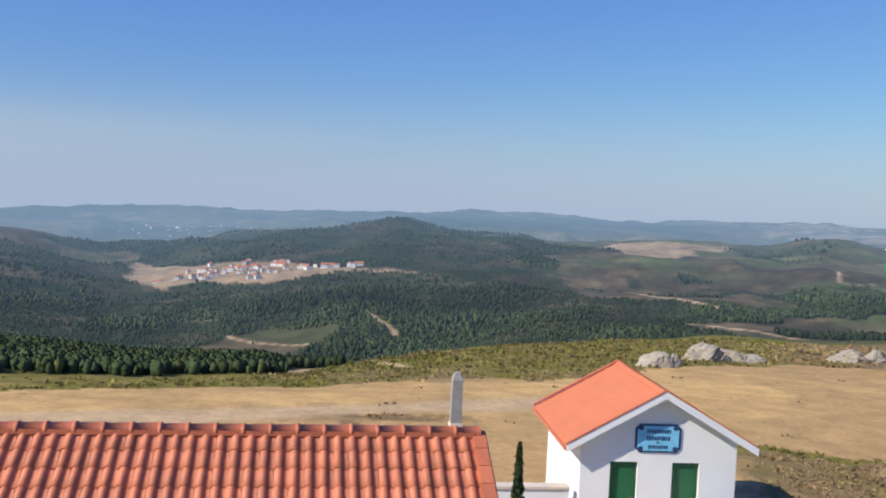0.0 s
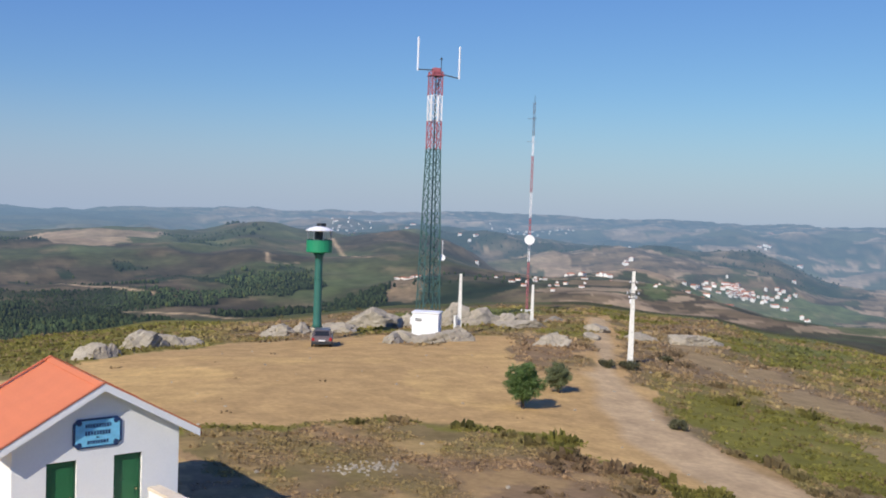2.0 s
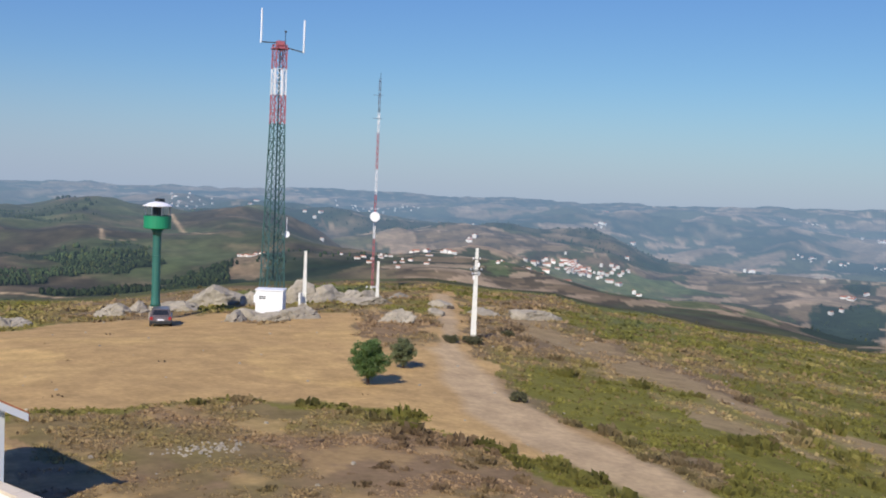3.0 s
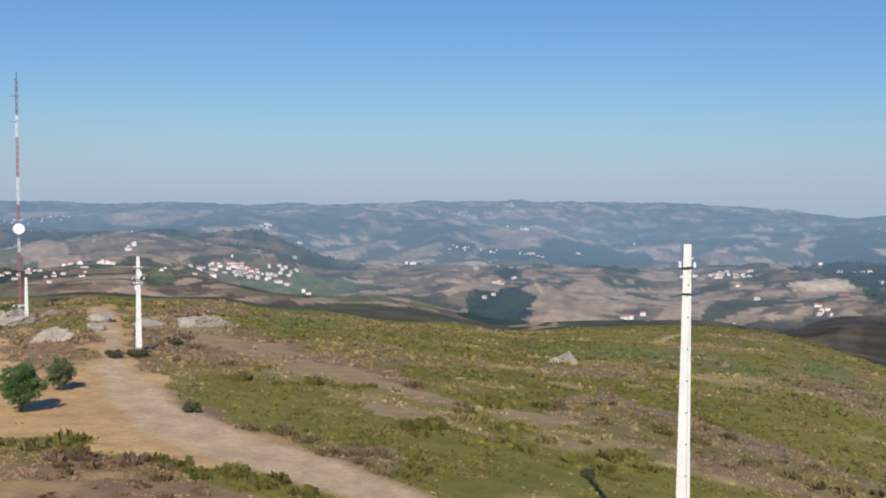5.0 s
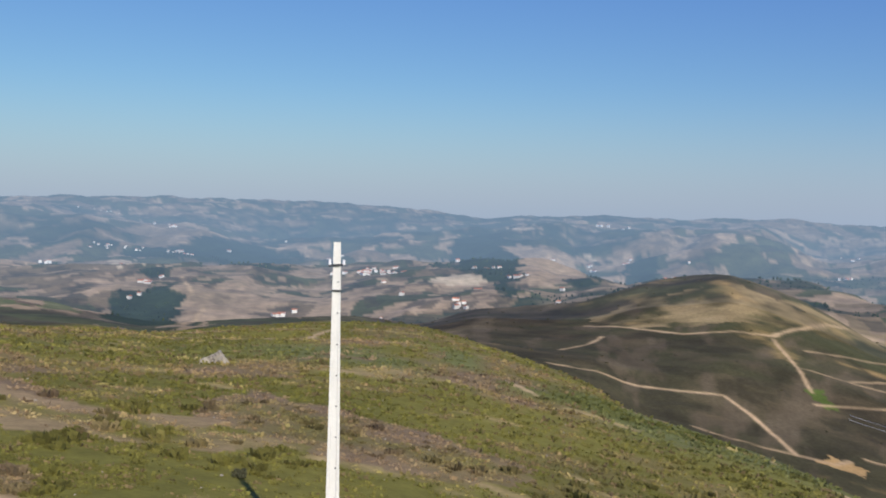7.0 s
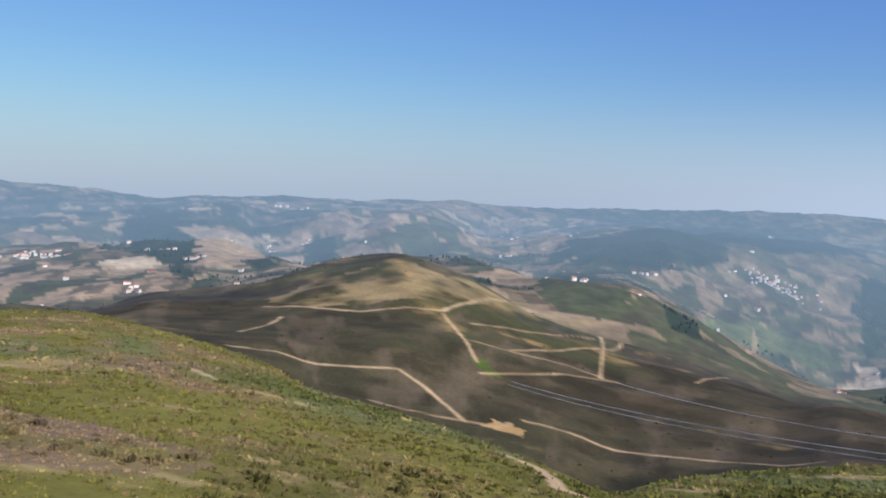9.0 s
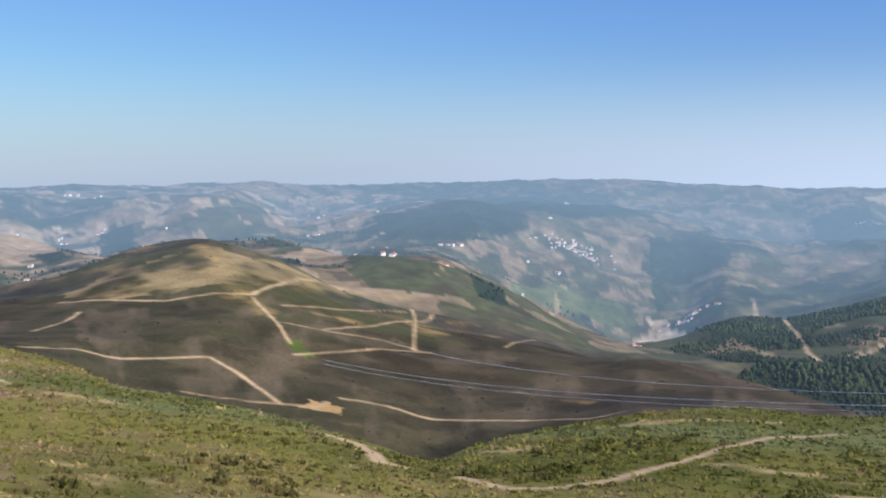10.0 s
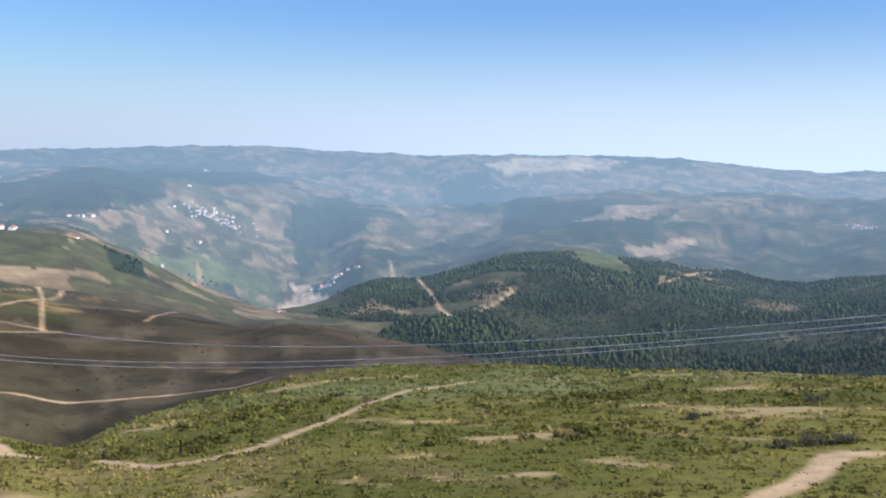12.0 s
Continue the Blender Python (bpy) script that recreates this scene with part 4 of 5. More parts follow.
    sections = [arch(0.125, 0.0), arch(0.112, -0.36), arch(0.135, -0.362), arch(0.135, -0.415), arch(0.115, -0.418)]
    for a, b in zip(sections, sections[1:]):
        for k in range(11):
            cap.faces.new((a[k], b[k], b[k + 1], a[k + 1]))
    bmesh.ops.recalc_face_normals(cap, faces=cap.faces[:])
    cap_mesh = mesh_of("ridge_cap", cap, TILE, True)
    for k in range(26):
        part("ridge_cap", cap_mesh, TILE, c, m=pose(-0.02 - k * 0.398, 0, -0.045 + random.uniform(-0.004, 0.004)))
    part("ridge_mortar", block(-long, -0.13, -0.1, -0.12, 0.13, -0.03), TILE, c)
    # verge tiles along the gable
    verge = mesh_of("verge_tile", block(-0.16, -0.36, -0.1, 0.07, 0.05, 0.02, 0.02), TILE)
    for k in range(13):
        part("verge_tile", verge, TILE, front, m=pose(0, -0.06 - k * 0.345, -0.02, -2.0, 0, 0))
        part("verge_tile", verge, TILE, rear, m=pose(0, 0.36 + k * 0.345, -0.02, 2.0, 0, 0))
    return c


chapel()


def pinnacle():
    p = thing("stone_pinnacle", Matrix.Translation(RIDGE_END) @ pose(-0.4, 0.02, 0.04, 0, 0, RIDGE_TURN), "weathered granite pinnacle on the end of the tiled ridge", "pinnacle")
    part("foot", block(-0.1, -0.1, -0.12, 0.1, 0.1, 0.05, 0.012), COPING, p, "rough mortar foot")
    shaft = bmesh.new()
    levels = [(0.085, 0.05), (0.083, 0.25), (0.08, 0.45), (0.078, 0.62), (0.078, 0.68), (0.084, 0.7), (0.08, 0.74), (0.045, 0.82), (0.02, 0.84)]
    loops = [[shaft.verts.new((sx * w, sy * w, z)) for sx, sy in ((-1, -1), (1, -1), (1, 1), (-1, 1))] for w, z in levels]
    for a, b in zip(loops, loops[1:]):
        for k in range(4):
            shaft.faces.new((a[k], a[(k + 1) % 4], b[(k + 1) % 4], b[k]))
    shaft.faces.new(loops[-1])
    bmesh.ops.bevel(shaft, geom=[e for e in shaft.edges if abs(e.verts[0].co.z - e.verts[1].co.z) > 0.05], offset=0.014, segments=2, affect="EDGES")
    part("shaft", shaft, GRANITE, p)


pinnacle()


# ---------------------------------------------------------------- lookout tower, car, masts
def lookout():
    x, y = 37.6, 77.4
    t = thing("lookout_tower", pose(x, y, -1.95, 0, 0, 20), "green steel fire lookout tower with white roof", "tower")
    part("footing", turned(((0.56, -2.2), (0.56, 0.1), (0.5, 0.22)), 20), BOULDER, t)
    part("column", turned(((0.47, 0.22), (0.4, 0.5), (0.36, 1.2), (0.34, 6.0), (0.36, 6.6), (0.55, 6.95)), 24), GREEN_PAINT, t, smooth=True)
    for z in (2.4, 4.6):
        part("flange", turned(((0.4, z), (0.4, z + 0.08)), 24), GREEN_PAINT, t)
    for k in range(16):
        part("rung", bar((0.38, -0.16, 0.8 + k * 0.36), (0.38, 0.16, 0.8 + k * 0.36), 0.015), STEEL_GREEN, t)
    drum = part("cabin", turned(((0.6, 6.95), (1.12, 7.0), (1.16, 7.08), (1.16, 8.1), (1.1, 8.1), (1.1, 7.12)), 28), GREEN_BRIGHT, t, "bright green round parapet", smooth=False)
    part("rail", turned(((1.19, 8.1), (1.19, 8.16), (1.08, 8.16), (1.08, 8.1)), 28), GREEN_PAINT, drum)
    for k in range(8):
        a = k * math.pi / 4 + 0.3
        part("post", bar((1.1 * math.cos(a), 1.1 * math.sin(a), 8.12), (1.1 * math.cos(a), 1.1 * math.sin(a), 8.95), 0.035), GALVANISED, drum)
    part("hatch", block(-0.3, -0.25, 7.1, 0.25, 0.3, 8.9, 0.02), DARK_METAL, drum, "dark cabinet inside the cabin")
    roof = part("roof", turned(((1.22, 8.92), (1.24, 9.0), (0.75, 9.22), (0.3, 9.34), (0.0001, 9.36)), 28), STEEL_WHITE, t, "white shallow cone roof")
    part("vent", block(-0.1, -0.32, 9.26, 0.5, 0.3, 9.62, 0.03), DARK_METAL, roof, "dark box on the roof")
    part("lightning_rod", bar((0, 0, 9.3), (0, 0, 10.0), 0.012), GALVANISED, roof)


lookout()


def car():
    c = thing("car", on_ground(35.0, 71.0, 153 - 180), "dusty grey hatchback parked below the lookout tower", "car")
    # local: length along y, rear towards -y
    body = prism([(-2.0, 0.32), (-2.02, 0.62), (-1.9, 0.9), (1.1, 0.92), (1.85, 0.8), (2.02, 0.62), (2.0, 0.3)], -0.86, 0.86)
    bmesh.ops.bevel(body, geom=body.edges[:], offset=0.06, segments=2, affect="EDGES")
    bmesh.ops.rotate(body, verts=body.verts[:], matrix=Matrix.Rotation(math.pi / 2, 3, "Z"))
    b = part("body", body, CAR_PAINT, c)
    cab = bmesh.new()
    low = [cab.verts.new(p) for p in ((-0.8, -1.88, 0.9), (0.8, -1.88, 0.9), (0.8, 1.05, 0.92), (-0.8, 1.05, 0.92))]
    high = [cab.verts.new(p) for p in ((-0.6, -1.5, 1.46), (0.6, -1.5, 1.46), (0.6, 0.25, 1.46), (-0.6, 0.25, 1.46))]
    for k in range(4):
        cab.faces.new((low[k], low[(k + 1) % 4], high[(k + 1) % 4], high[k]))
    cab.faces.new(high)
    bmesh.ops.bevel(cab, geom=cab.edges[:], offset=0.05, segments=2, affect="EDGES")
    cabin = part("cabin", cab, CAR_PAINT, c)
    def pane(name, quad, out):
        bm = bmesh.new()
        vs = [bm.verts.new(Vector(q) + Vector(out) * 0.012) for q in quad]
        f = bm.faces.new(vs)
        ext = bmesh.ops.extrude_face_region(bm, geom=[f])
        for v in ext["geom"]:
            if isinstance(v, bmesh.types.BMVert):
                v.co += Vector(out) * 0.012
        bmesh.ops.recalc_face_normals(bm, faces=bm.faces[:])
        part(name, bm, GLASS_DARK, cabin)
    pane("rear_window", ((-0.62, -1.79, 1.02), (0.62, -1.79, 1.02), (0.53, -1.57, 1.38), (-0.53, -1.57, 1.38)), (0, -1, 0.3))
    pane("windscreen", ((-0.66, 0.92, 1.0), (0.66, 0.92, 1.0), (0.54, 0.37, 1.4), (-0.54, 0.37, 1.4)), (0, 0.6, 0.8))
    for s in (-1, 1):
        pane("side_window", ((s * 0.775, -1.5, 1.0), (s * 0.775, -0.45, 1.0), (s * 0.64, -0.45, 1.38), (s * 0.64, -1.35, 1.38)), (s, 0, 0.25))
        pane("side_window", ((s * 0.775, -0.38, 1.0), (s * 0.775, 0.75, 1.0), (s * 0.64, 0.2, 1.38), (s * 0.64, -0.38, 1.38)), (s, 0, 0.25))
        part("tail_lamp", block(s * 0.7 - 0.1, -2.04, 0.66, s * 0.7 + 0.1, -1.97, 0.9, 0.015), LAMP_RED, b, "red tail lamp")
        part("mirror", block(s * 0.93 - 0.08, 0.55, 0.95, s * 0.93 + 0.08, 0.68, 1.08, 0.03), CAR_PAINT, b)
        for yy in (-1.3, 1.3):
            wheel = part("wheel", turned(((0.22, -0.1), (0.3, -0.09), (0.32, -0.05), (0.32, 0.05), (0.3, 0.09), (0.22, 0.1)), 20), RUBBER, c, "black tyre",
                         m=pose(s * 0.76, yy, 0.32, 0, 90, 0))
            part("rim", turned(((0.2, -0.104), (0.2, 0.104)), 14), GALVANISED, wheel)
    part("bumper", block(-0.82, -2.1, 0.36, 0.82, -1.98, 0.58, 0.03), DARK_METAL, b)
    part("number_plate", block(-0.26, -2.115, 0.62, 0.26, -2.05, 0.73, 0.005), STEEL_WHITE, b, "plain white plate")


car()


def lattice_mast():
    x, y = 56.5, 88.5
    m = thing("lattice_mast", pose(x, y, -1.4, 0, 0, -10), "tall lattice mast, green below with red and white bands", "mast")
    top, sections = 25.7, 18
    part("footing", block(-1.25, -1.25, -3.0, 1.25, 1.25, -1.85, 0.04), CONCRETE, m)
    half = lambda z: 0.98 - 0.37 * min(z / 17.0, 1.0) - 0.02 * max(z - 17.0, 0) / 9
    paint = lambda z: STEEL_GREEN if z < 17.2 else STEEL_RED if z < 20.3 else STEEL_WHITE if z < 23.1 else STEEL_RED
    zs = [-1.9] + [17.2 * (k / 11) for k in range(1, 12)] + [18.75, 20.3, 21.7, 23.1, 24.4, 25.7]
    corners = ((-1, -1), (1, -1), (1, 1), (-1, 1))
    for z0, z1 in zip(zs, zs[1:]):
        p = paint((z0 + z1) / 2)
        h0, h1 = half(z0), half(z1)
        for k in range(4):
            (a, b), (c, d) = corners[k], corners[(k + 1) % 4]
            part("leg", bar((a * h0, b * h0, z0), (a * h1, b * h1, z1), 0.075), p, m)
            part("girt", bar((a * h1, b * h1, z1), (c * h1, d * h1, z1), 0.04), p, m)
            part("brace", bar((a * h0, b * h0, z0), (c * h1, d * h1, z1), 0.04), p, m)
            part("brace", bar((c * h0 * 1.0, d * h0, z0), (a * h1, b * h1, z1), 0.04), p, m)
    part("ladder", bar((0, -half(0) * 0.2, 0.3), (0, -half(25) * 0.2, 25.4), 0.09), STEEL_GREEN, m)
    for a in (-1, 0.15):
        part("panel_antenna", block(a * 0.72 - 0.11, -0.82, 20.2, a * 0.72 + 0.11, -0.68, 23.0, 0.03), STEEL_WHITE, m, "white panel aerial")
    part("platform", block(-0.75, -0.75, 25.2, 0.75, 0.75, 25.32, 0.02), STEEL_RED, m)
    part("head_box", block(-0.35, -0.45, 25.32, 0.4, 0.35, 26.1, 0.03), STEEL_RED, m)
    arm = part("arm", bar((-1.85, 0.77, 25.9), (0.0, 0, 25.9), 0.08), DARK_METAL, m)
    arm2 = part("arm", bar((0, 0, 25.6), (2.36, -0.98, 25.05), 0.08), DARK_METAL, m)
    part("whip_antenna", bar((-1.85, 0.77, 25.8), (-1.84, 0.77, 29.45), 0.1, sides=8), STEEL_WHITE, arm, "white whip aerial")
    part("whip_antenna", bar((2.36, -0.98, 25.0), (2.37, -0.98, 28.5), 0.1, sides=8), STEEL_WHITE, arm2, "white whip aerial")
    part("spike", bar((0.62, 0, 25.3), (0.62, 0, 27.1), 0.04), DARK_METAL, m)
    part("lamp", turned(((0.06, 27.05), (0.12, 27.1), (0.12, 27.25), (0.05, 27.32)), 10, cx=0.62), DARK_METAL, m)
    dish = part("dish", turned(((0.05, 0), (0.28, 0.05), (0.36, 0.16), (0.34, 0.17), (0.2, 0.1)), 20), STEEL_WHITE, m, "small white dish", smooth=True, m=pose(1.25, -0.6, 5.3, 85, 0, -25))
    part("dish_arm", bar((0.7, -0.5, 5.3), (1.25, -0.6, 5.3), 0.04), GALVANISED, m)
    part("side_whip", bar((1.25, -0.6, 5.3), (1.25, -0.6, 7.2), 0.05, sides=6), STEEL_WHITE, m)


lattice_mast()


def guyed_mast():
    x, y = 78.0, 97.9
    g = ground_at(x, y)
    m = thing("guyed_mast", pose(x, y, g), "slim red and white lattice mast with a round white dish", "mast")
    top = 23.6 - g
    part("footing", block(-0.6, -0.6, -0.6, 0.6, 0.6, 0.2, 0.03), CONCRETE, m)
    dish_z = 5.6 - g
    bands = ((0.2, dish_z - 2.9, STEEL_RED), (dish_z - 2.9, dish_z - 0.7, STEEL_WHITE), (dish_z - 0.7, dish_z + 2.9, STEEL_RED), (dish_z + 2.9, dish_z + 6.2, STEEL_WHITE),
             (dish_z + 6.2, dish_z + 11.0, STEEL_RED), (dish_z + 11.0, dish_z + 13.6, STEEL_WHITE), (dish_z + 13.6, top, GALVANISED))
    ring = [(0.15 * math.cos(a), 0.15 * math.sin(a)) for a in (0.4, 0.4 + 2.094, 0.4 + 4.189)]
    for z0, z1, p in bands:
        for k in range(3):
            part("leg", bar((*ring[k], z0), (*ring[k], z1), 0.035), p, m)
        n = max(1, round((z1 - z0) / 0.8))
        for k in range(n):
            a, b = z0 + (z1 - z0) * k / n, z0 + (z1 - z0) * (k + 1) / n
            for j in range(3):
                part("brace", bar((*ring[j], a), (*ring[(j + 1) % 3], b), 0.025), p, m)
    for z in (top - 2.2, top - 5.2):
        part("yagi", bar((-0.9, 0.2, z), (0.4, -0.1, z + 0.05), 0.035), GALVANISED, m)
    part("spike", bar((0, 0, top), (0, 0, top + 0.8), 0.03), DARK_METAL, m)
    part("dish", turned(((0.1, -0.15), (0.55, -0.02), (0.66, 0.12), (0.66, 0.3), (0.6, 0.33)), 26), STEEL_WHITE, m, "round white radio dish", smooth=False, m=pose(-0.35, -0.42, dish_z, 90, 0, -38))
    part("dish_bracket", bar((0, 0, dish_z), (-0.25, -0.4, dish_z), 0.06), GALVANISED, m)


guyed_mast()


def concrete_pole(x, y, top, turn, low, high, crossarm, label):
    g = ground_at(x, y)
    p = thing("utility_pole", pose(x, y, g - 0.3, 0, 0, turn), label, "utility pole", "concrete poles")
    tall = top - g + 0.3
    shaft = bmesh.new()
    loops = []
    for k in range(13):
        w = low + (high - low) * k / 12
        z = tall * k / 12
        loops.append([shaft.verts.new((sx * w * f, sy * w * 0.62, z)) for sx, sy, f in ((-1, -1, 1), (-0.55, -1, 1), (-0.45, -0.72, 1), (0.45, -0.72, 1), (0.55, -1, 1), (1, -1, 1),
                                                                             (1, 1, 1), (0.55, 1, 1), (0.45, 0.72, 1), (-0.45, 0.72, 1), (-0.55, 1, 1), (-1, 1, 1))])
    for a, b in zip(loops, loops[1:]):
        for k in range(12):
            shaft.faces.new((a[k], a[(k + 1) % 12], b[(k + 1) % 12], b[k]))
    shaft.faces.new(loops[-1])
    s = part("shaft", shaft, CONCRETE, p, "tapered pale concrete shaft with recessed faces")
    hole = mesh_of("bolt_hole", block(-0.022, -0.004, -0.022, 0.022, 0.004, 0.022), DARK_METAL)
    for k in range(1, int(tall / 0.92)):
        z = k * 0.92
        w = low + (high - low) * z / tall
        part("bolt_hole", hole, DARK_METAL, s, m=pose(w * 0.35, -w * 0.62 * 0.72 - 0.003, z))
    part("base_block", block(-low * 1.9, -low * 1.7, -0.2, low * 1.9, low * 1.7, 0.36, 0.03), CONCRETE, p)
    if crossarm:
        for dz, w in crossarm:
            arm = part("crossarm", bar((-w, -high * 0.75, tall - dz - 0.02), (w, -high * 0.75, tall - dz + 0.03), 0.04), DARK_METAL, p, "dark steel crossarm")
            for sx in (-0.85, 0.85):
                part("insulator", turned(((0.03, tall - dz), (0.05, tall - dz + 0.05), (0.03, tall - dz + 0.09), (0.045, tall - dz + 0.12), (0.02, tall - dz + 0.17)), 10, cx=sx * w, cy=-high * 0.75), STEEL_WHITE, arm)
        if len(crossarm) > 1:
            for k, (sx, dz) in enumerate(((-1.7, 1.5), (1.6, 1.25), (1.8, 1.95), (-1.5, 2.3))):
                part("bracket", block(sx * high - 0.07, -high * 1.3, tall - dz - 0.22, sx * high + 0.07, -high * 0.3, tall - dz + 0.1, 0.02), STEEL_WHITE if k % 2 else GALVANISED, p, "grey and white line gear")
                part("stay", bar((0, -high * 0.8, tall - dz), (sx * high, -high * 0.8, tall - dz), 0.025), GALVANISED, p)
        part("clamp", block(-high * 1.25, -high * 0.95, tall - crossarm[0][0] * 2 - 0.1, high * 1.25, high * 0.8, tall - crossarm[0][0] * 2 - 0.04, 0.01), DARK_METAL, p)
    return p


concrete_pole(27.28, 6.25, 8.25, -77, 0.23, 0.105, ((0.68, 0.24),), "tall pale concrete pole with small steel crossarm on the heath")
concrete_pole(53.2, 53.6, 5.0, -45, 0.24, 0.12, ((0.9, 0.3), (1.75, 0.5), (2.1, 0.34)), "pale concrete pole with crossarm and fittings beside the track")
concrete_pole(50.7, 73.8, 3.25, -34, 0.22, 0.12, (), "bare pale concrete pole beside the equipment cabin")
concrete_pole(63.0, 78.2, 1.65, -39, 0.19, 0.12, (), "slim pale concrete pole among the rocks")


def stub(x, y, high):
    p = thing("concrete_stub", on_ground(x, y, 20, 0.2), "short pale concrete stub standing next to a pole", "post")
    part("shaft", block(-0.17, -0.12, 0, 0.17, 0.12, high, 0.02), CONCRETE, p)


stub(50.0, 73.4, 2.1)


def equipment_cabin():
    c = thing("equipment_cabin", on_ground(45.9, 72.0, -42, -0.1), "white flat-roofed equipment cabin among boulders", "cabin")
    body = part("body", block(-1.2, -0.9, -0.9, 1.2, 0.9, 2.3, 0.02), TRIM, c)
    part("roof", block(-1.28, -0.98, 2.3, 1.28, 0.98, 2.42, 0.03), TRIM, c, "white roof slab")
    part("door", block(0.15, -0.94, 0.15, 0.95, -0.902, 2.05, 0.008), STEEL_WHITE, body, "white steel door")
    for z in (1.6, 1.75):
        part("vent", block(-0.9, -0.93, z, -0.3, -0.905, z + 0.09, 0.006), DARK_METAL, body)
    part("cooling_unit", block(-1.46, -0.4, 1.2, -1.203, 0.3, 1.85, 0.03), STEEL_WHITE, body)


equipment_cabin()


# ---------------------------------------------------------------- boulders
def boulder(x, y, sx, sy, sz, turn, seed, label="grey weathered granite boulder on the dry hilltop"):
    bm = bmesh.new()
    bmesh.ops.create_icosphere(bm, subdivisions=4, radius=1.0)
    rng = random.Random(seed)
    planes = []
    for k in range(12):
        n = Vector((rng.uniform(-1, 1), rng.uniform(-1, 1), rng.uniform(-0.4, 1))).normalized()
        planes.append((n, rng.uniform(0.45, 0.8)))
    shift = Vector((seed * 3.1, seed * 1.7, seed * 0.9))
    for v in bm.verts:
        d = v.co.normalized()
        r = 1.0
        for n, far in planes:
            c = d.dot(n)
            if c > 0.05:
                r = min(r, far / c)
        r *= 1 + 0.1 * noise.noise(d * 2.0 + shift) + 0.1 * noise.noise(d * 4.5 + shift) + 0.05 * noise.noise(d * 11 + shift)
        crack = abs(noise.noise(d * 1.9 - shift))
        r *= 1 - 0.16 * max(0.0, 1 - crack / 0.06)
        v.co = d * r
        v.co = Vector((v.co.x * sx, v.co.y * sy, max(v.co.z, -0.35) * sz))
    ob = new("boulder", mesh_of("boulder", bm, BOULDER))
    ob.matrix_basis = on_ground(x, y, turn, -0.12 * sz) @ Matrix.Diagonal((1.4, 1.4, 1.55, 1))
    return tagged(ob, label, "boulder", "granite boulders")


BOULDERS = ((22.1, 78.0, 2.2, 1.3, 1.25, 10, 1), (24.6, 78.6, 1.7, 1.0, 0.75, -10, 2), (26.6, 78.2, 1.2, 0.8, 0.5, 20, 3), (16.4, 69.0, 1.3, 0.9, 0.95, 0, 4), (18.0, 70.2, 0.7, 0.5, 0.6, 30, 5),
            (37.8, 86.5, 1.8, 1.1, 0.8, 5, 6), (40.2, 86.0, 1.3, 0.9, 0.7, 30, 7), (43.4, 84.4, 2.2, 1.3, 0.85, -25, 8), (48.5, 86.5, 3.2, 1.6, 1.75, -28, 9), (51.0, 82.8, 1.5, 1.0, 1.2, 10, 10),
            (42.9, 71.6, 1.6, 1.0, 0.85, -20, 11), (44.0, 69.4, 1.5, 1.0, 0.75, -35, 12), (46.6, 68.9, 1.7, 1.0, 0.75, -20, 13), (49.0, 71.6, 1.2, 0.9, 0.75, 15, 14), (41.6, 70.2, 1.0, 0.8, 0.6, 40, 15),
            (56.4, 83.0, 2.0, 1.3, 1.5, -30, 16), (58.9, 82.0, 2.6, 1.5, 1.45, -20, 17), (61.5, 80.8, 1.6, 1.1, 1.1, 12, 18), (63.5, 80.5, 1.5, 0.9, 0.9, 0, 19), (60.3, 77.0, 2.6, 1.1, 0.6, -35, 20),
            (52.5, 62.3, 1.3, 0.9, 0.8, -35, 21), (54.0, 63.6, 0.9, 0.7, 0.6, 10, 22), (67.5, 72.8, 1.4, 0.9, 0.7, -20, 23), (73.4, 66.2, 2.2, 1.2, 0.85, -40, 24), (75.5, 65.0, 1.4, 1.0, 0.6, 10, 25),
            (71.0, 70.5, 1.6, 0.8, 0.6, -30, 26), (98.0, 35.3, 1.5, 1.1, 1.15, 20, 27), (96.5, 36.5, 0.8, 0.6, 0.45, 0, 28),  (66.0, 84.0, 1.8, 1.0, 0.6, -30, 33), (70.0, 82.5, 1.4, 0.9, 0.55, 10, 34), (62.0, 67.6, 1.0, 0.8, 0.5, 0, 35))
for row in BOULDERS:
    boulder(*row)


def pebbles():
    """Loose stones over the hilltop and a rubble heap in the scrub."""
    bm = bmesh.new()
    rng = random.Random(21)
    for k in range(420):
        if k < 90:
            x, y, size = 17.3 + rng.gauss(0, 0.9), 31.1 + rng.gauss(0, 0.5), rng.uniform(0.03, 0.09)
        else:
            a, r = radians(rng.uniform(10, 160)), rng.uniform(28, 120) ** 1.0
            x, y, size = r * math.sin(a), r * math.cos(a), rng.uniform(0.03, 0.11)
        o = Vector((x, y, ground_at(x, y) + size * 0.2))
        vs = [bm.verts.new(o + Vector((sx * size * rng.uniform(0.5, 1.2), sy * size * rng.uniform(0.5, 1.2), sz * size * rng.uniform(0.4, 0.7)))) for sx, sy, sz in
              ((-1, -1, -1), (1, -1, -1), (1, 1, -1), (-1, 1, -1), (-0.6, -0.6, 1), (0.6, -0.6, 1), (0.6, 0.6, 1), (-0.6, 0.6, 1))]
        for f in ((0, 1, 5, 4), (1, 2, 6, 5), (2, 3, 7, 6), (3, 0, 4, 7), (4, 5, 6, 7)):
            bm.faces.new([vs[i] for i in f])
    tagged(new("loose_stones", mesh_of("loose_stones", bm, BOULDER)), "small pale stones scattered over heath and dirt", "stones", kind="stuff")


pebbles()


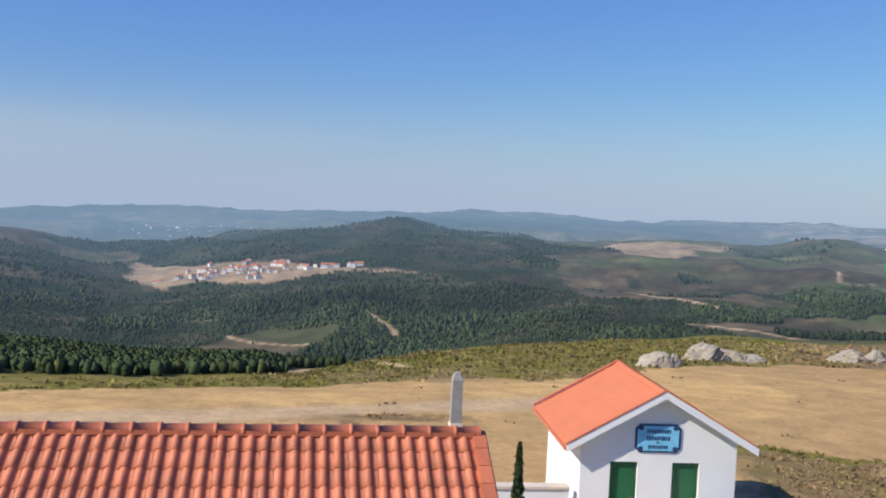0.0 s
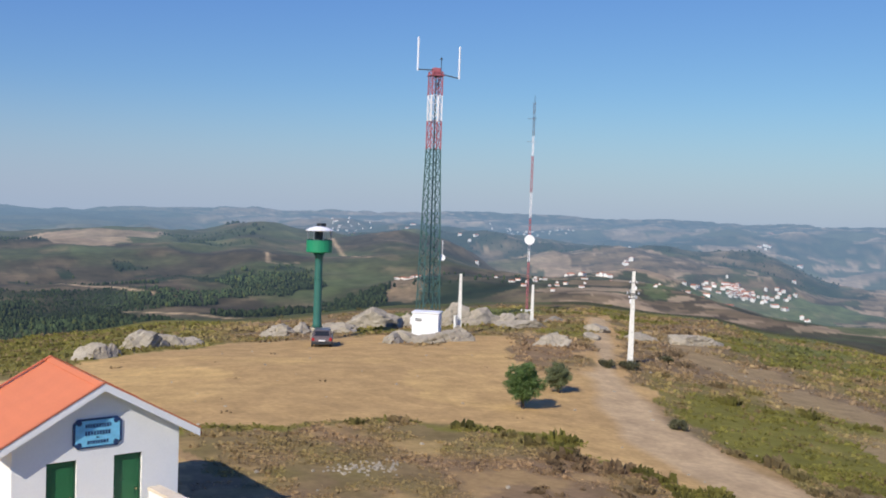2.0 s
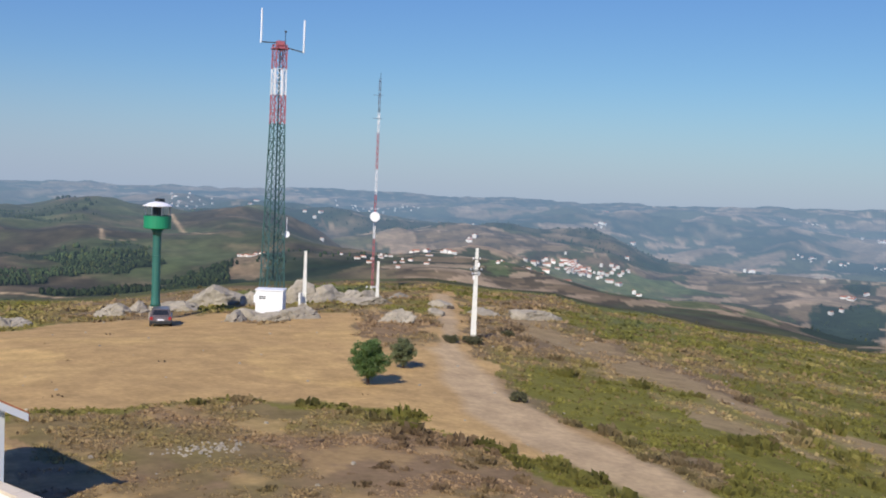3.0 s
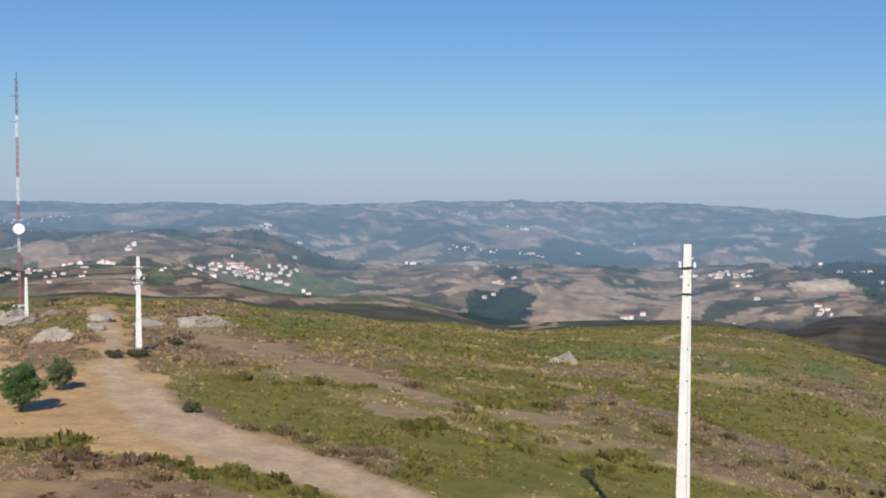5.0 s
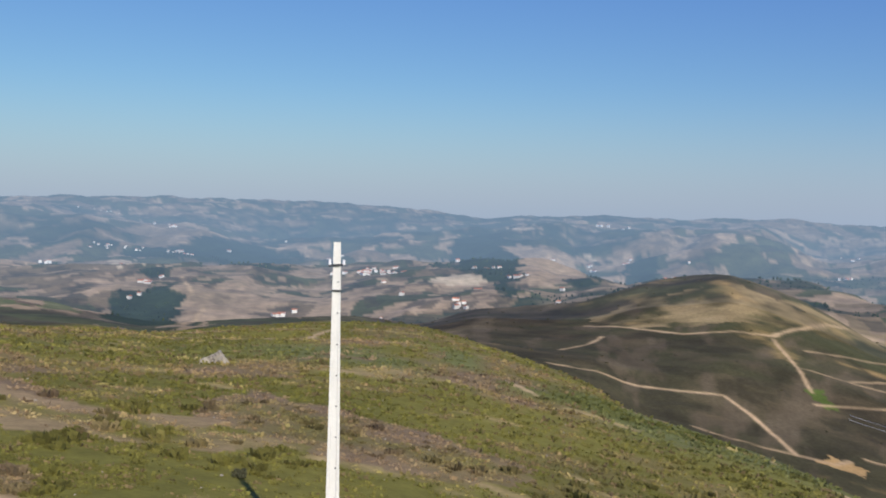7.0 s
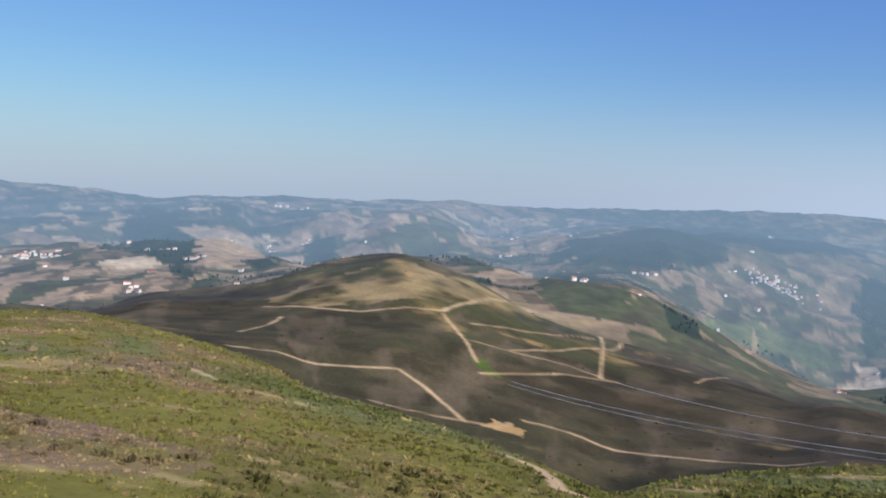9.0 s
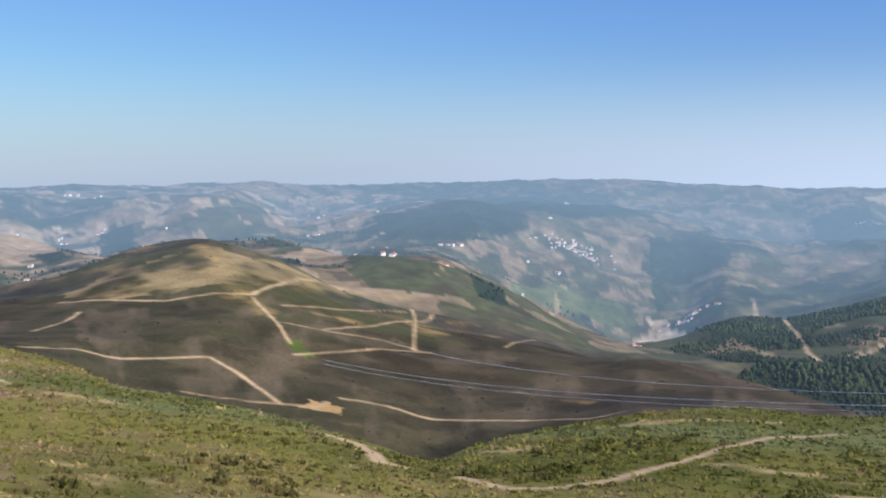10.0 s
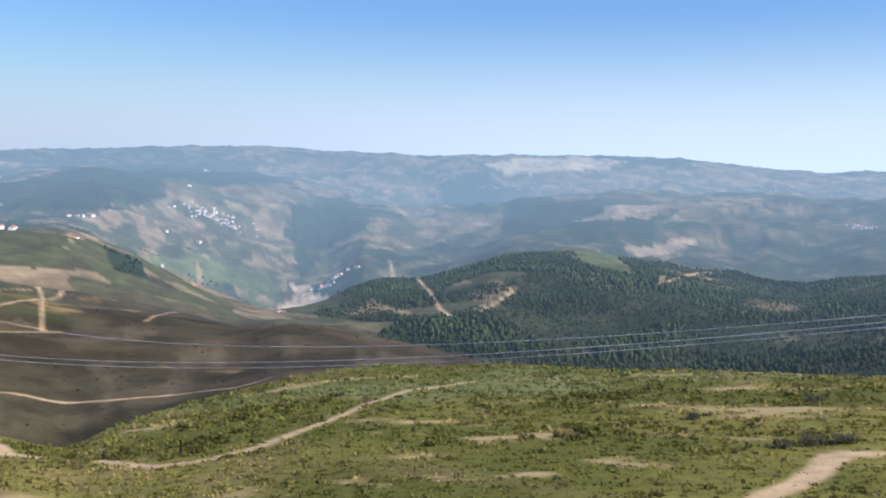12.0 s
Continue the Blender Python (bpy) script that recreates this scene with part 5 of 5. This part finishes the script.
# ---------------------------------------------------------------- power line across the valley
def power_line():
    p = thing("power_line", pose(0, 0, 0), "three pale overhead cables crossing the valley", "power line")
    for (a, b, sag) in (((366.7, -159.8, -67.8), (55.7, -160.6, -19.4), 5.5), ((383.9, -112.4, -68.3), (55.6, -160.6, -20.6), 6.6), ((384.9, -109.0, -69.1), (55.6, -160.7, -21.5), 7.0)):
        a, b = Vector(a), Vector(b)
        bm = bmesh.new()
        steps, points = 60, []
        for k in range(steps + 13):
            t = k / steps
            points.append(a.lerp(b, t) - Vector((0, 0, 4 * sag * t * (1 - t))))
        loops = [[bm.verts.new(q + Vector((0, 0.11 * math.cos(w), 0.11 * math.sin(w)))) for w in (0.5, 2.6, 4.7)] for q in points]
        for u, v in zip(loops, loops[1:]):
            for k in range(3):
                bm.faces.new((u[k], u[(k + 1) % 3], v[(k + 1) % 3], v[k]))
        part("cable", bm, CABLE, p)


power_line()


# ---------------------------------------------------------------- trees and shrubs near by
def leaves(bm, rng, centre, spread, count, size, flat=0.8):
    for _ in range(count):
        d = Vector((rng.gauss(0, 1), rng.gauss(0, 1), rng.gauss(0, 1)))
        d = d.normalized() * rng.uniform(0.35, 1.0)
        o = Vector(centre) + Vector((d.x * spread, d.y * spread, d.z * spread * flat))
        u = Vector((rng.gauss(0, 1), rng.gauss(0, 1), rng.gauss(0, 1))).normalized()
        v = u.cross(Vector((rng.gauss(0, 1), rng.gauss(0, 1), rng.gauss(0, 1)))).normalized()
        s = size * rng.uniform(0.6, 1.3)
        bm.faces.new([bm.verts.new(o + u * s), bm.verts.new(o + v * s * 0.5), bm.verts.new(o - u * s), bm.verts.new(o - v * s * 0.5)])


def small_tree(x, y, tall, wide, seed, mat, label, density=1.0):
    rng = random.Random(seed)
    t = thing("tree", on_ground(x, y, rng.uniform(0, 360), 0.05), label, "tree", "small trees")
    trunk, crown = bmesh.new(), bmesh.new()
    bar((0, 0, 0), (0.05, 0, tall * 0.3), 0.1, trunk, 8, 0.075)
    bar((0.05, 0, tall * 0.29), (0.0, 0.06, tall * 0.8), 0.075, trunk, 8, 0.02)
    for k in range(44):
        # boughs end in sprays all over a rounded, uneven crown
        z = 1 - 2 * (k + 0.5) / 44
        a = k * 2.4 + rng.uniform(-0.4, 0.4)
        out = rng.uniform(0.5, 0.92)
        flat = math.sqrt(1 - z * z) * (1.0 if z < 0 else 1 - 0.25 * z)
        tip = Vector((math.cos(a) * flat * wide * out, math.sin(a) * flat * wide * out, tall * (0.54 + 0.4 * z * out)))
        bar((0.02, 0.02, max(tip.z * 0.65, tall * 0.14)), tip, 0.028, trunk, 5, 0.008)
        leaves(crown, rng, tip, wide * rng.uniform(0.2, 0.36), int(210 * density), 0.055)
        leaves(crown, rng, tip * 0.6 + Vector((0, 0, tall * 0.2)), wide * 0.3, int(50 * density), 0.055)
    part("trunk", trunk, BARK, t)
    part("crown", crown, mat, t)


small_tree(31.6, 39.7, 2.75, 1.15, 3, LEAF, "small round dark green broadleaf tree on dry grass")
small_tree(37.2, 43.4, 2.0, 0.85, 5, LEAF_DULL, "small sparse grey-green tree beside the track", 0.6)


def cypress(x, y, top):
    rng = random.Random(9)
    g = ground_at(x, y)
    t = thing("cypress", pose(x, y, g - 0.05), "slim dark green cypress beside the white wall", "tree")
    tall = top - g
    trunk, crown = bmesh.new(), bmesh.new()
    bar((0, 0, 0), (0, 0, tall * 0.9), 0.05, trunk, 8, 0.01)
    for k in range(150):
        z = tall * (0.06 + 0.94 * k / 150)
        f = min(1.0, (1 - z / tall) * 2.4 + 0.06) * min(1, 0.5 + z)
        a = k * 2.4
        leaves(crown, rng, (math.cos(a) * 0.09 * f, math.sin(a) * 0.09 * f, z), 0.13 * f + 0.02, 26, 0.06, 1.6)
    part("trunk", trunk, BARK, t)
    part("crown", crown, CYPRESS, t)


cypress(1.88, 20.0, 4.45)


def shrub(x, y, wide, tall, seed):
    rng = random.Random(seed)
    s = thing("shrub", on_ground(x, y, 0, 0.05), "dark rounded gorse shrub standing on the heath", "shrub", "gorse shrubs")
    stems, crown = bmesh.new(), bmesh.new()
    for k in range(9):
        a = k * 2.4
        tip = Vector((math.cos(a) * wide * rng.uniform(0.2, 0.75), math.sin(a) * wide * rng.uniform(0.2, 0.75), tall * rng.uniform(0.35, 0.8)))
        bar((0, 0, 0), tip, 0.02, stems, 5, 0.008)
        leaves(crown, rng, tip, wide * rng.uniform(0.3, 0.45), 130, 0.07, 0.75)
    part("stems", stems, BARK, s)
    part("crown", crown, SHRUB, s)


for row in ((37.4, 34.0, 0.55, 0.55, 1), (58.9, 55.1, 0.7, 0.6, 2), (50.6, 51.1, 1.0, 0.6, 3), (48.9, 51.6, 0.8, 0.55, 4), (34.0, -83.0, 1.15, 1.0, 5),
            (39.0, -70.4, 0.7, 0.6, 6), (41.6, 13.9, 0.4, 0.45, 7), (25.6, -62.5, 1.3, 0.7, 8), (23.8, -63.4, 1.0, 0.6, 9), (26.9, -60.6, 0.9, 0.55, 10)):
    shrub(*row)


def soft_mesh(name, verts, faces, colours, mat):
    me = bpy.data.meshes.new(name)
    me.vertices.add(len(verts))
    me.vertices.foreach_set("co", verts.ravel().astype(np.float32))
    n = faces.shape[1]
    me.loops.add(faces.size)
    me.loops.foreach_set("vertex_index", np.ascontiguousarray(faces).ravel().astype(np.int32))
    me.polygons.add(len(faces))
    me.polygons.foreach_set("loop_start", np.arange(0, faces.size, n, dtype=np.int32))
    me.update(calc_edges=True)
    layer = me.color_attributes.new("cover", "FLOAT_COLOR", "POINT")
    layer.data.foreach_set("color", np.concatenate([colours, np.ones((len(verts), 1))], 1).ravel().astype(np.float32))
    me.materials.append(mat)
    return new(name, me)


def clumps(name, x, y, wide, tall, colours, mat, blades, rng, lean=0.5):
    """Shrubs as tufts of upright pointed sprays, each of its own height and lean."""
    n = len(x)
    z = ground_height(x, y)
    a = rng.uniform(0, 2 * np.pi, (n, blades))
    out = wide[:, None] * np.sqrt(rng.uniform(0, 1, (n, blades)))
    bx, by = x[:, None] + out * np.cos(a), y[:, None] + out * np.sin(a)
    h = tall[:, None] * rng.uniform(0.55, 1.1, (n, blades)) * (1 - 0.45 * (out / wide[:, None]) ** 2)
    w = wide[:, None] * rng.uniform(0.16, 0.36, (n, blades))
    t = rng.uniform(0, np.pi, (n, blades))
    base = z[:, None] - 0.05
    dx, dy = np.cos(t) * w, np.sin(t) * w
    lx, ly = np.cos(a) * h * lean, np.sin(a) * h * lean
    p = np.stack([np.stack([bx - dx, by - dy, base + 0 * h], -1), np.stack([bx + dx, by + dy, base + 0 * h], -1),
                  np.stack([bx + dx * 0.7 + lx, by + dy * 0.7 + ly, base + h], -1), np.stack([bx - dx * 0.8 + lx, by - dy * 0.8 + ly, base + h * 0.8], -1)], 2)
    verts = p.reshape(-1, 3)
    faces = np.arange(len(verts)).reshape(-1, 4)
    c = np.repeat(colours[:, None] * rng.uniform(0.85, 1.2, (n, blades, 1)), 4, axis=1).reshape(-1, 3)
    return soft_mesh(name, verts, faces, c, mat)


def heath():
    rng = np.random.default_rng(5)
    n = 78000
    az = rng.uniform(-28, 165, n)
    r = np.exp(rng.uniform(np.log(24), np.log(210), n))
    az[:15000], r[:15000] = rng.uniform(14, 66, 15000), rng.uniform(22, 48, 15000)
    x, y = r * np.sin(np.radians(az)), r * np.cos(np.radians(az))
    c = land_cover(x, y)
    green = c[:, 1] / np.maximum(c[:, 0], 1e-3)
    bright = c.sum(1)
    keep = ((bright < 0.6) & (r < table(NEAR_CREST, az, 1) * 1.02)) | (rng.uniform(0, 1, n) < 0.012)
    keep &= ~((np.abs(x - 6.5) < 3.6) & (np.abs(y - 29) < 4.2)) & ~((x < 4) & (y < 27) & (az < 14))
    keep &= ~((bright > 0.62) & (rng.uniform(0, 1, n) < 0.6))
    keep &= (r > 48) | (fbm(x, y, 2.6, 3, 74) > -0.25)
    x, y, r, c, green, az = x[keep], y[keep], r[keep], c[keep], green[keep], az[keep]
    m = len(x)
    wide = rng.uniform(0.16, 0.46, m) * np.clip(r / 60, 0.45, 1.8)
    tall = wide * rng.uniform(0.4, 0.8, m)
    dark = np.where(rng.uniform(0, 1, m) < 0.12, 0.85, 1.25)[:, None]
    tint = np.array(COVER["scrub"]) * 0.9
    mix = np.where(rng.uniform(0, 1, (m, 1)) < 0.2, 0.7, 0.0)
    colours = (c * (1 - mix) + np.where(green[:, None] > 1.0, np.array(COVER["heath"]), tint) * mix) * dark
    colours = np.where(green[:, None] < 0.85, colours * 1.3, colours)
    colours = np.where(c.sum(1)[:, None] > 0.6, np.array(COVER["scrub"]) * 0.8, colours)
    tagged(clumps("heath_shrubs", x, y, wide, tall, colours, HEATH, 6, rng), "low green and brown heather and gorse clumps", "shrubs", kind="stuff")


heath()


def woods(name, az_range, r_range, count, tall_range, seed, label, green=1.0):
    """Far woods: pines with a stem hidden in ragged stacked crowns."""
    rng = np.random.default_rng(seed)
    az = rng.uniform(*az_range, count)
    r = np.sqrt(rng.uniform(r_range[0] ** 2, r_range[1] ** 2, count)) if r_range[1] > 320 else np.exp(rng.uniform(np.log(r_range[0]), np.log(r_range[1]), count))
    x, y = r * np.sin(np.radians(az)), r * np.cos(np.radians(az))
    keep = woodland(x, y) > rng.uniform(0.15, 0.8, count)
    for half, line in ROADS:
        keep &= away(x, y, line) > half + 1.5
    x, y, r = x[keep], y[keep], r[keep]
    n = len(x)
    z = ground_height(x, y)
    tall = rng.uniform(*tall_range, n) * np.clip(r / 480, 0.2, 1.0) * np.clip(0.8 + 0.5 * fbm(x, y, 60, 2, 61), 0.45, 1.4)
    wide = tall * rng.uniform(0.3, 0.48, n)
    sides, tiers = 5, ((0.05, 0.7), (0.42, 1.05), (0.78, 0.8), (1.0, 0.2))
    a = rng.uniform(0, 2 * np.pi, (n, 1)) + np.arange(sides) * 2 * np.pi / sides
    rows = []
    for level, share in tiers:
        rad = wide[:, None] * share * rng.uniform(0.65, 1.3, (n, sides))
        rows.append(np.stack([x[:, None] + rad * np.cos(a + level * 2), y[:, None] + rad * np.sin(a + level * 2), z[:, None] + tall[:, None] * level * rng.uniform(0.9, 1.08, (n, sides))], -1))
    verts = np.stack(rows, 1)
    per = sides * len(tiers)
    base = (np.arange(n) * per)[:, None]
    quads = []
    for t in range(len(tiers) - 1):
        for k in range(sides):
            j = (k + 1) % sides
            quads.append(base + np.array([t * sides + k, t * sides + j, (t + 1) * sides + j, (t + 1) * sides + k]))
    faces = np.concatenate(quads)
    tone = np.array([0.029, 0.042, 0.018]) * green * rng.uniform(0.65, 1.4, (n, 1)) * (1 + 0.45 * fbm(x, y, 120, 3, 63)[:, None])
    tone = tone * np.where(rng.uniform(0, 1, (n, 1)) < 0.12, np.array([[1.5, 1.25, 0.9]]), 1.0)
    c = np.repeat(tone, per, axis=0)
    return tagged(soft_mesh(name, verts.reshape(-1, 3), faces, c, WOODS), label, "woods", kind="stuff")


woods("pine_woods", (-30, 30), (105, 900), 34000, (2.8, 4.8), 1, "dense dark green pine woods in the valley", 1.25)
woods("pine_woods", (-30, -2), (59, 300), 12000, (3.0, 4.8), 6, "young dark green pines below the dry field", 1.6)
woods("pine_woods", (-30, 34), (900, 1700), 16000, (2.4, 4.2), 2, "dark green pine woods on the rounded hill")
woods("pine_woods", (128, 166), (470, 1250), 22000, (2.8, 5.0), 3, "dark green pine woods on the hillside, blued by painted haze")
woods("scattered_trees", (30, 130), (780, 2200), 14000, (2.4, 4.4), 4, "dark tree clumps between the fields")


def hill_trees():
    """Single dark bushes on the bare brown hill."""
    rng = np.random.default_rng(12)
    n = 900
    az, r = rng.uniform(78, 142, n), rng.uniform(215, 690, n)
    x, y = r * np.sin(np.radians(az)), r * np.cos(np.radians(az))
    keep = (fbm(x, y, 70, 3, 71) > 0.05) | (rng.uniform(0, 1, n) < 0.2)
    x, y = x[keep], y[keep]
    size = rng.uniform(0.3, 0.9, len(x))
    c = np.array([[0.075, 0.07, 0.03]]) * rng.uniform(0.6, 1.3, (len(x), 1))
    tagged(clumps("hill_bushes", x, y, size, size * 1.1, c, HEATH, 8, rng, 0.25), "scattered dark bushes on the brown hillside", "bushes", kind="stuff")


hill_trees()


def heath_bushes():
    """Bushes that stand out of the heath, dark green and brown."""
    rng = np.random.default_rng(14)
    n = 3400
    az = np.concatenate([rng.uniform(100, 162, 1500), rng.uniform(14, 62, 1000), rng.uniform(40, 110, 900)])
    r = np.concatenate([np.exp(rng.uniform(np.log(36), np.log(110), 1500)), rng.uniform(24, 58, 1000), np.exp(rng.uniform(np.log(36), np.log(120), 900))])
    x, y = r * np.sin(np.radians(az)), r * np.cos(np.radians(az))
    c = land_cover(x, y)
    keep = (c.sum(1) < 0.56) & (r < table(NEAR_CREST, az, 1)) & (fbm(x, y, 9, 3, 72) > -0.15) & ~((np.abs(x - 6.5) < 4) & (np.abs(y - 29) < 5))
    x, y, c = x[keep], y[keep], c[keep]
    size = rng.uniform(0.25, 0.62, len(x)) * np.clip(0.75 + 0.6 * fbm(x, y, 14, 2, 73), 0.5, 1.4)
    tone = c * rng.uniform(0.65, 1.15, (len(x), 1))
    tagged(clumps("heath_bushes", x, y, size, size * 0.85, tone, HEATH, 26, rng, 0.3), "rounded gorse and heather bushes on the heath", "bushes", kind="stuff")


heath_bushes()

# ---------------------------------------------------------------- villages in the valley
# azimuth, distance, half width in degrees, half depth, number of houses
VILLAGES = (
    (-10.7, 1050, 5.5, 56, 70), (-15.0, 2784, 3.4, 312, 40), (-6.4, 1040, 1.4, 18, 10), (27.2, 2310, 2.0, 227, 25), (38.2, 2930, 3.1, 137, 40), (31.1, 849, 1.0, 29, 12),
    (39.9, 825, 3.4, 120, 22), (47.5, 912, 2.7, 119, 25), (50.8, 1425, 2.0, 52, 55), (53.8, 1443, 1.0, 24, 8), (47.0, 932, 2.0, 43, 14), (64.4, 2318, 1.4, 28, 12),
    (66.1, 1389, 0.7, 15, 8), (68.2, 2240, 1.4, 31, 12), (79.7, 1569, 1.4, 62, 25), (74.0, 1146, 0.7, 23, 8), (63.7, 3967, 1.0, 57, 8), (122.0, 2128, 2.0, 58, 70),
    (109.8, 1785, 1.4, 53, 18), (128.8, 1694, 1.4, 21, 18), (102.2, 1992, 0.4, 19, 3), (125.8, 886, 0.3, 17, 3), (139.7, 3513, 1.7, 36, 30), (142.8, 3421, 0.9, 40, 14),
    (149.0, 3352, 1.4, 41, 10), (155.9, 3733, 2.7, 80, 20), (159.5, 2028, 1.0, 38, 18),
)


def house_meshes(w, d, high, rise):
    wall = block(-w / 2, -d / 2, -3.0, w / 2, d / 2, high)
    for s in (-1, 1):
        a = [wall.verts.new(p) for p in ((s * w / 2, -d / 2, high), (s * w / 2, d / 2, high), (s * w / 2, 0, high + rise))]
        wall.faces.new(a)
    roof = bmesh.new()
    e = 0.4
    slope = [(-d / 2 - e, high - e * rise / (d / 2)), (0, high + rise + 0.05), (d / 2 + e, high - e * rise / (d / 2)), (d / 2 + e, high - e * rise / (d / 2) + 0.3), (0, high + rise + 0.4), (-d / 2 - e, high - e * rise / (d / 2) + 0.3)]
    left = [roof.verts.new((-w / 2 - e, y, z)) for y, z in slope]
    right = [roof.verts.new((w / 2 + e, y, z)) for y, z in slope]
    for k in range(6):
        j = (k + 1) % 6
        roof.faces.new((left[k], left[j], right[j], right[k]))
    for quad in ((0, 1, 4, 5), (1, 2, 3, 4)):
        roof.faces.new([left[i] for i in quad])
        roof.faces.new([right[i] for i in quad])
    bmesh.ops.recalc_face_normals(roof, faces=roof.faces[:])
    return mesh_of("house", wall, FAR_WHITE), mesh_of("roof", roof, FAR_ROOF)


def villages():
    rng = random.Random(33)
    sizes = ((9, 7, 5.5, 1.5), (12, 7.5, 4.0, 1.7), (7, 6.5, 6.0, 1.3), (15, 8, 4.5, 1.6))
    kinds = [house_meshes(*size) for size in sizes]
    window = mesh_of("window", block(-0.5, -0.04, -0.7, 0.5, 0.04, 0.7), GLASS_DARK)
    far_walls, far_roofs = bmesh.new(), bmesh.new()

    def place(a, d, i, s, turn, label, single):
        x, y = d * math.sin(a), d * math.cos(a)
        m = on_ground(x, y, turn) @ Matrix.Diagonal((s, s, s, 1))
        if not single:
            for bm, me in ((far_walls, kinds[i][0]), (far_roofs, kinds[i][1])):
                placed = me.copy()
                placed.transform(m)
                bm.from_mesh(placed)
                bpy.data.meshes.remove(placed)
            return
        house = new("house", kinds[i][0])
        house.matrix_basis = m
        tagged(house, label, "house", "village houses")
        part("roof", kinds[i][1], FAR_ROOF, house)
        if d < 1150:
            w, deep, high, _ = sizes[i]
            for x0 in (-w * 0.28, w * 0.28):
                for side in (-1, 1):
                    part("window", window, GLASS_DARK, house, m=pose(x0, side * (deep / 2 + 0.02), high * 0.6))

    for az, r, half_az, half_r, number in VILLAGES:
        for k in range(number):
            a = radians(az + half_az * max(-1.3, min(1.3, rng.gauss(0, 0.5))))
            d = r + half_r * max(-1.3, min(1.3, rng.gauss(0, 0.5)))
            place(a, d, rng.randrange(4), rng.uniform(0.5, 0.8) * (0.45 if r < 1000 else 1.0 if r < 1600 else 0.85), rng.choice((0, 90)) + rng.uniform(-25, 25) - math.degrees(a),
                  "small white village house with terracotta roof", r < 1500)
    for k in range(110):
        a, d = radians(rng.uniform(30, 125)), 1000 * 3.3 ** rng.random()
        for _ in range(rng.choice((1, 1, 2, 3, 5))):
            place(a + rng.gauss(0, 0.006), d + rng.gauss(0, 14), rng.randrange(4), rng.uniform(0.5, 0.8) * (0.7 + d / 5000), rng.uniform(0, 360), "", False)
    far = tagged(new("far_villages"), "tiny white houses of far hazy villages", "houses", kind="stuff")
    tagged(part("walls", far_walls, FAR_WHITE, far), kind="stuff")
    tagged(part("roofs", far_roofs, FAR_ROOF, far), kind="stuff")


villages()
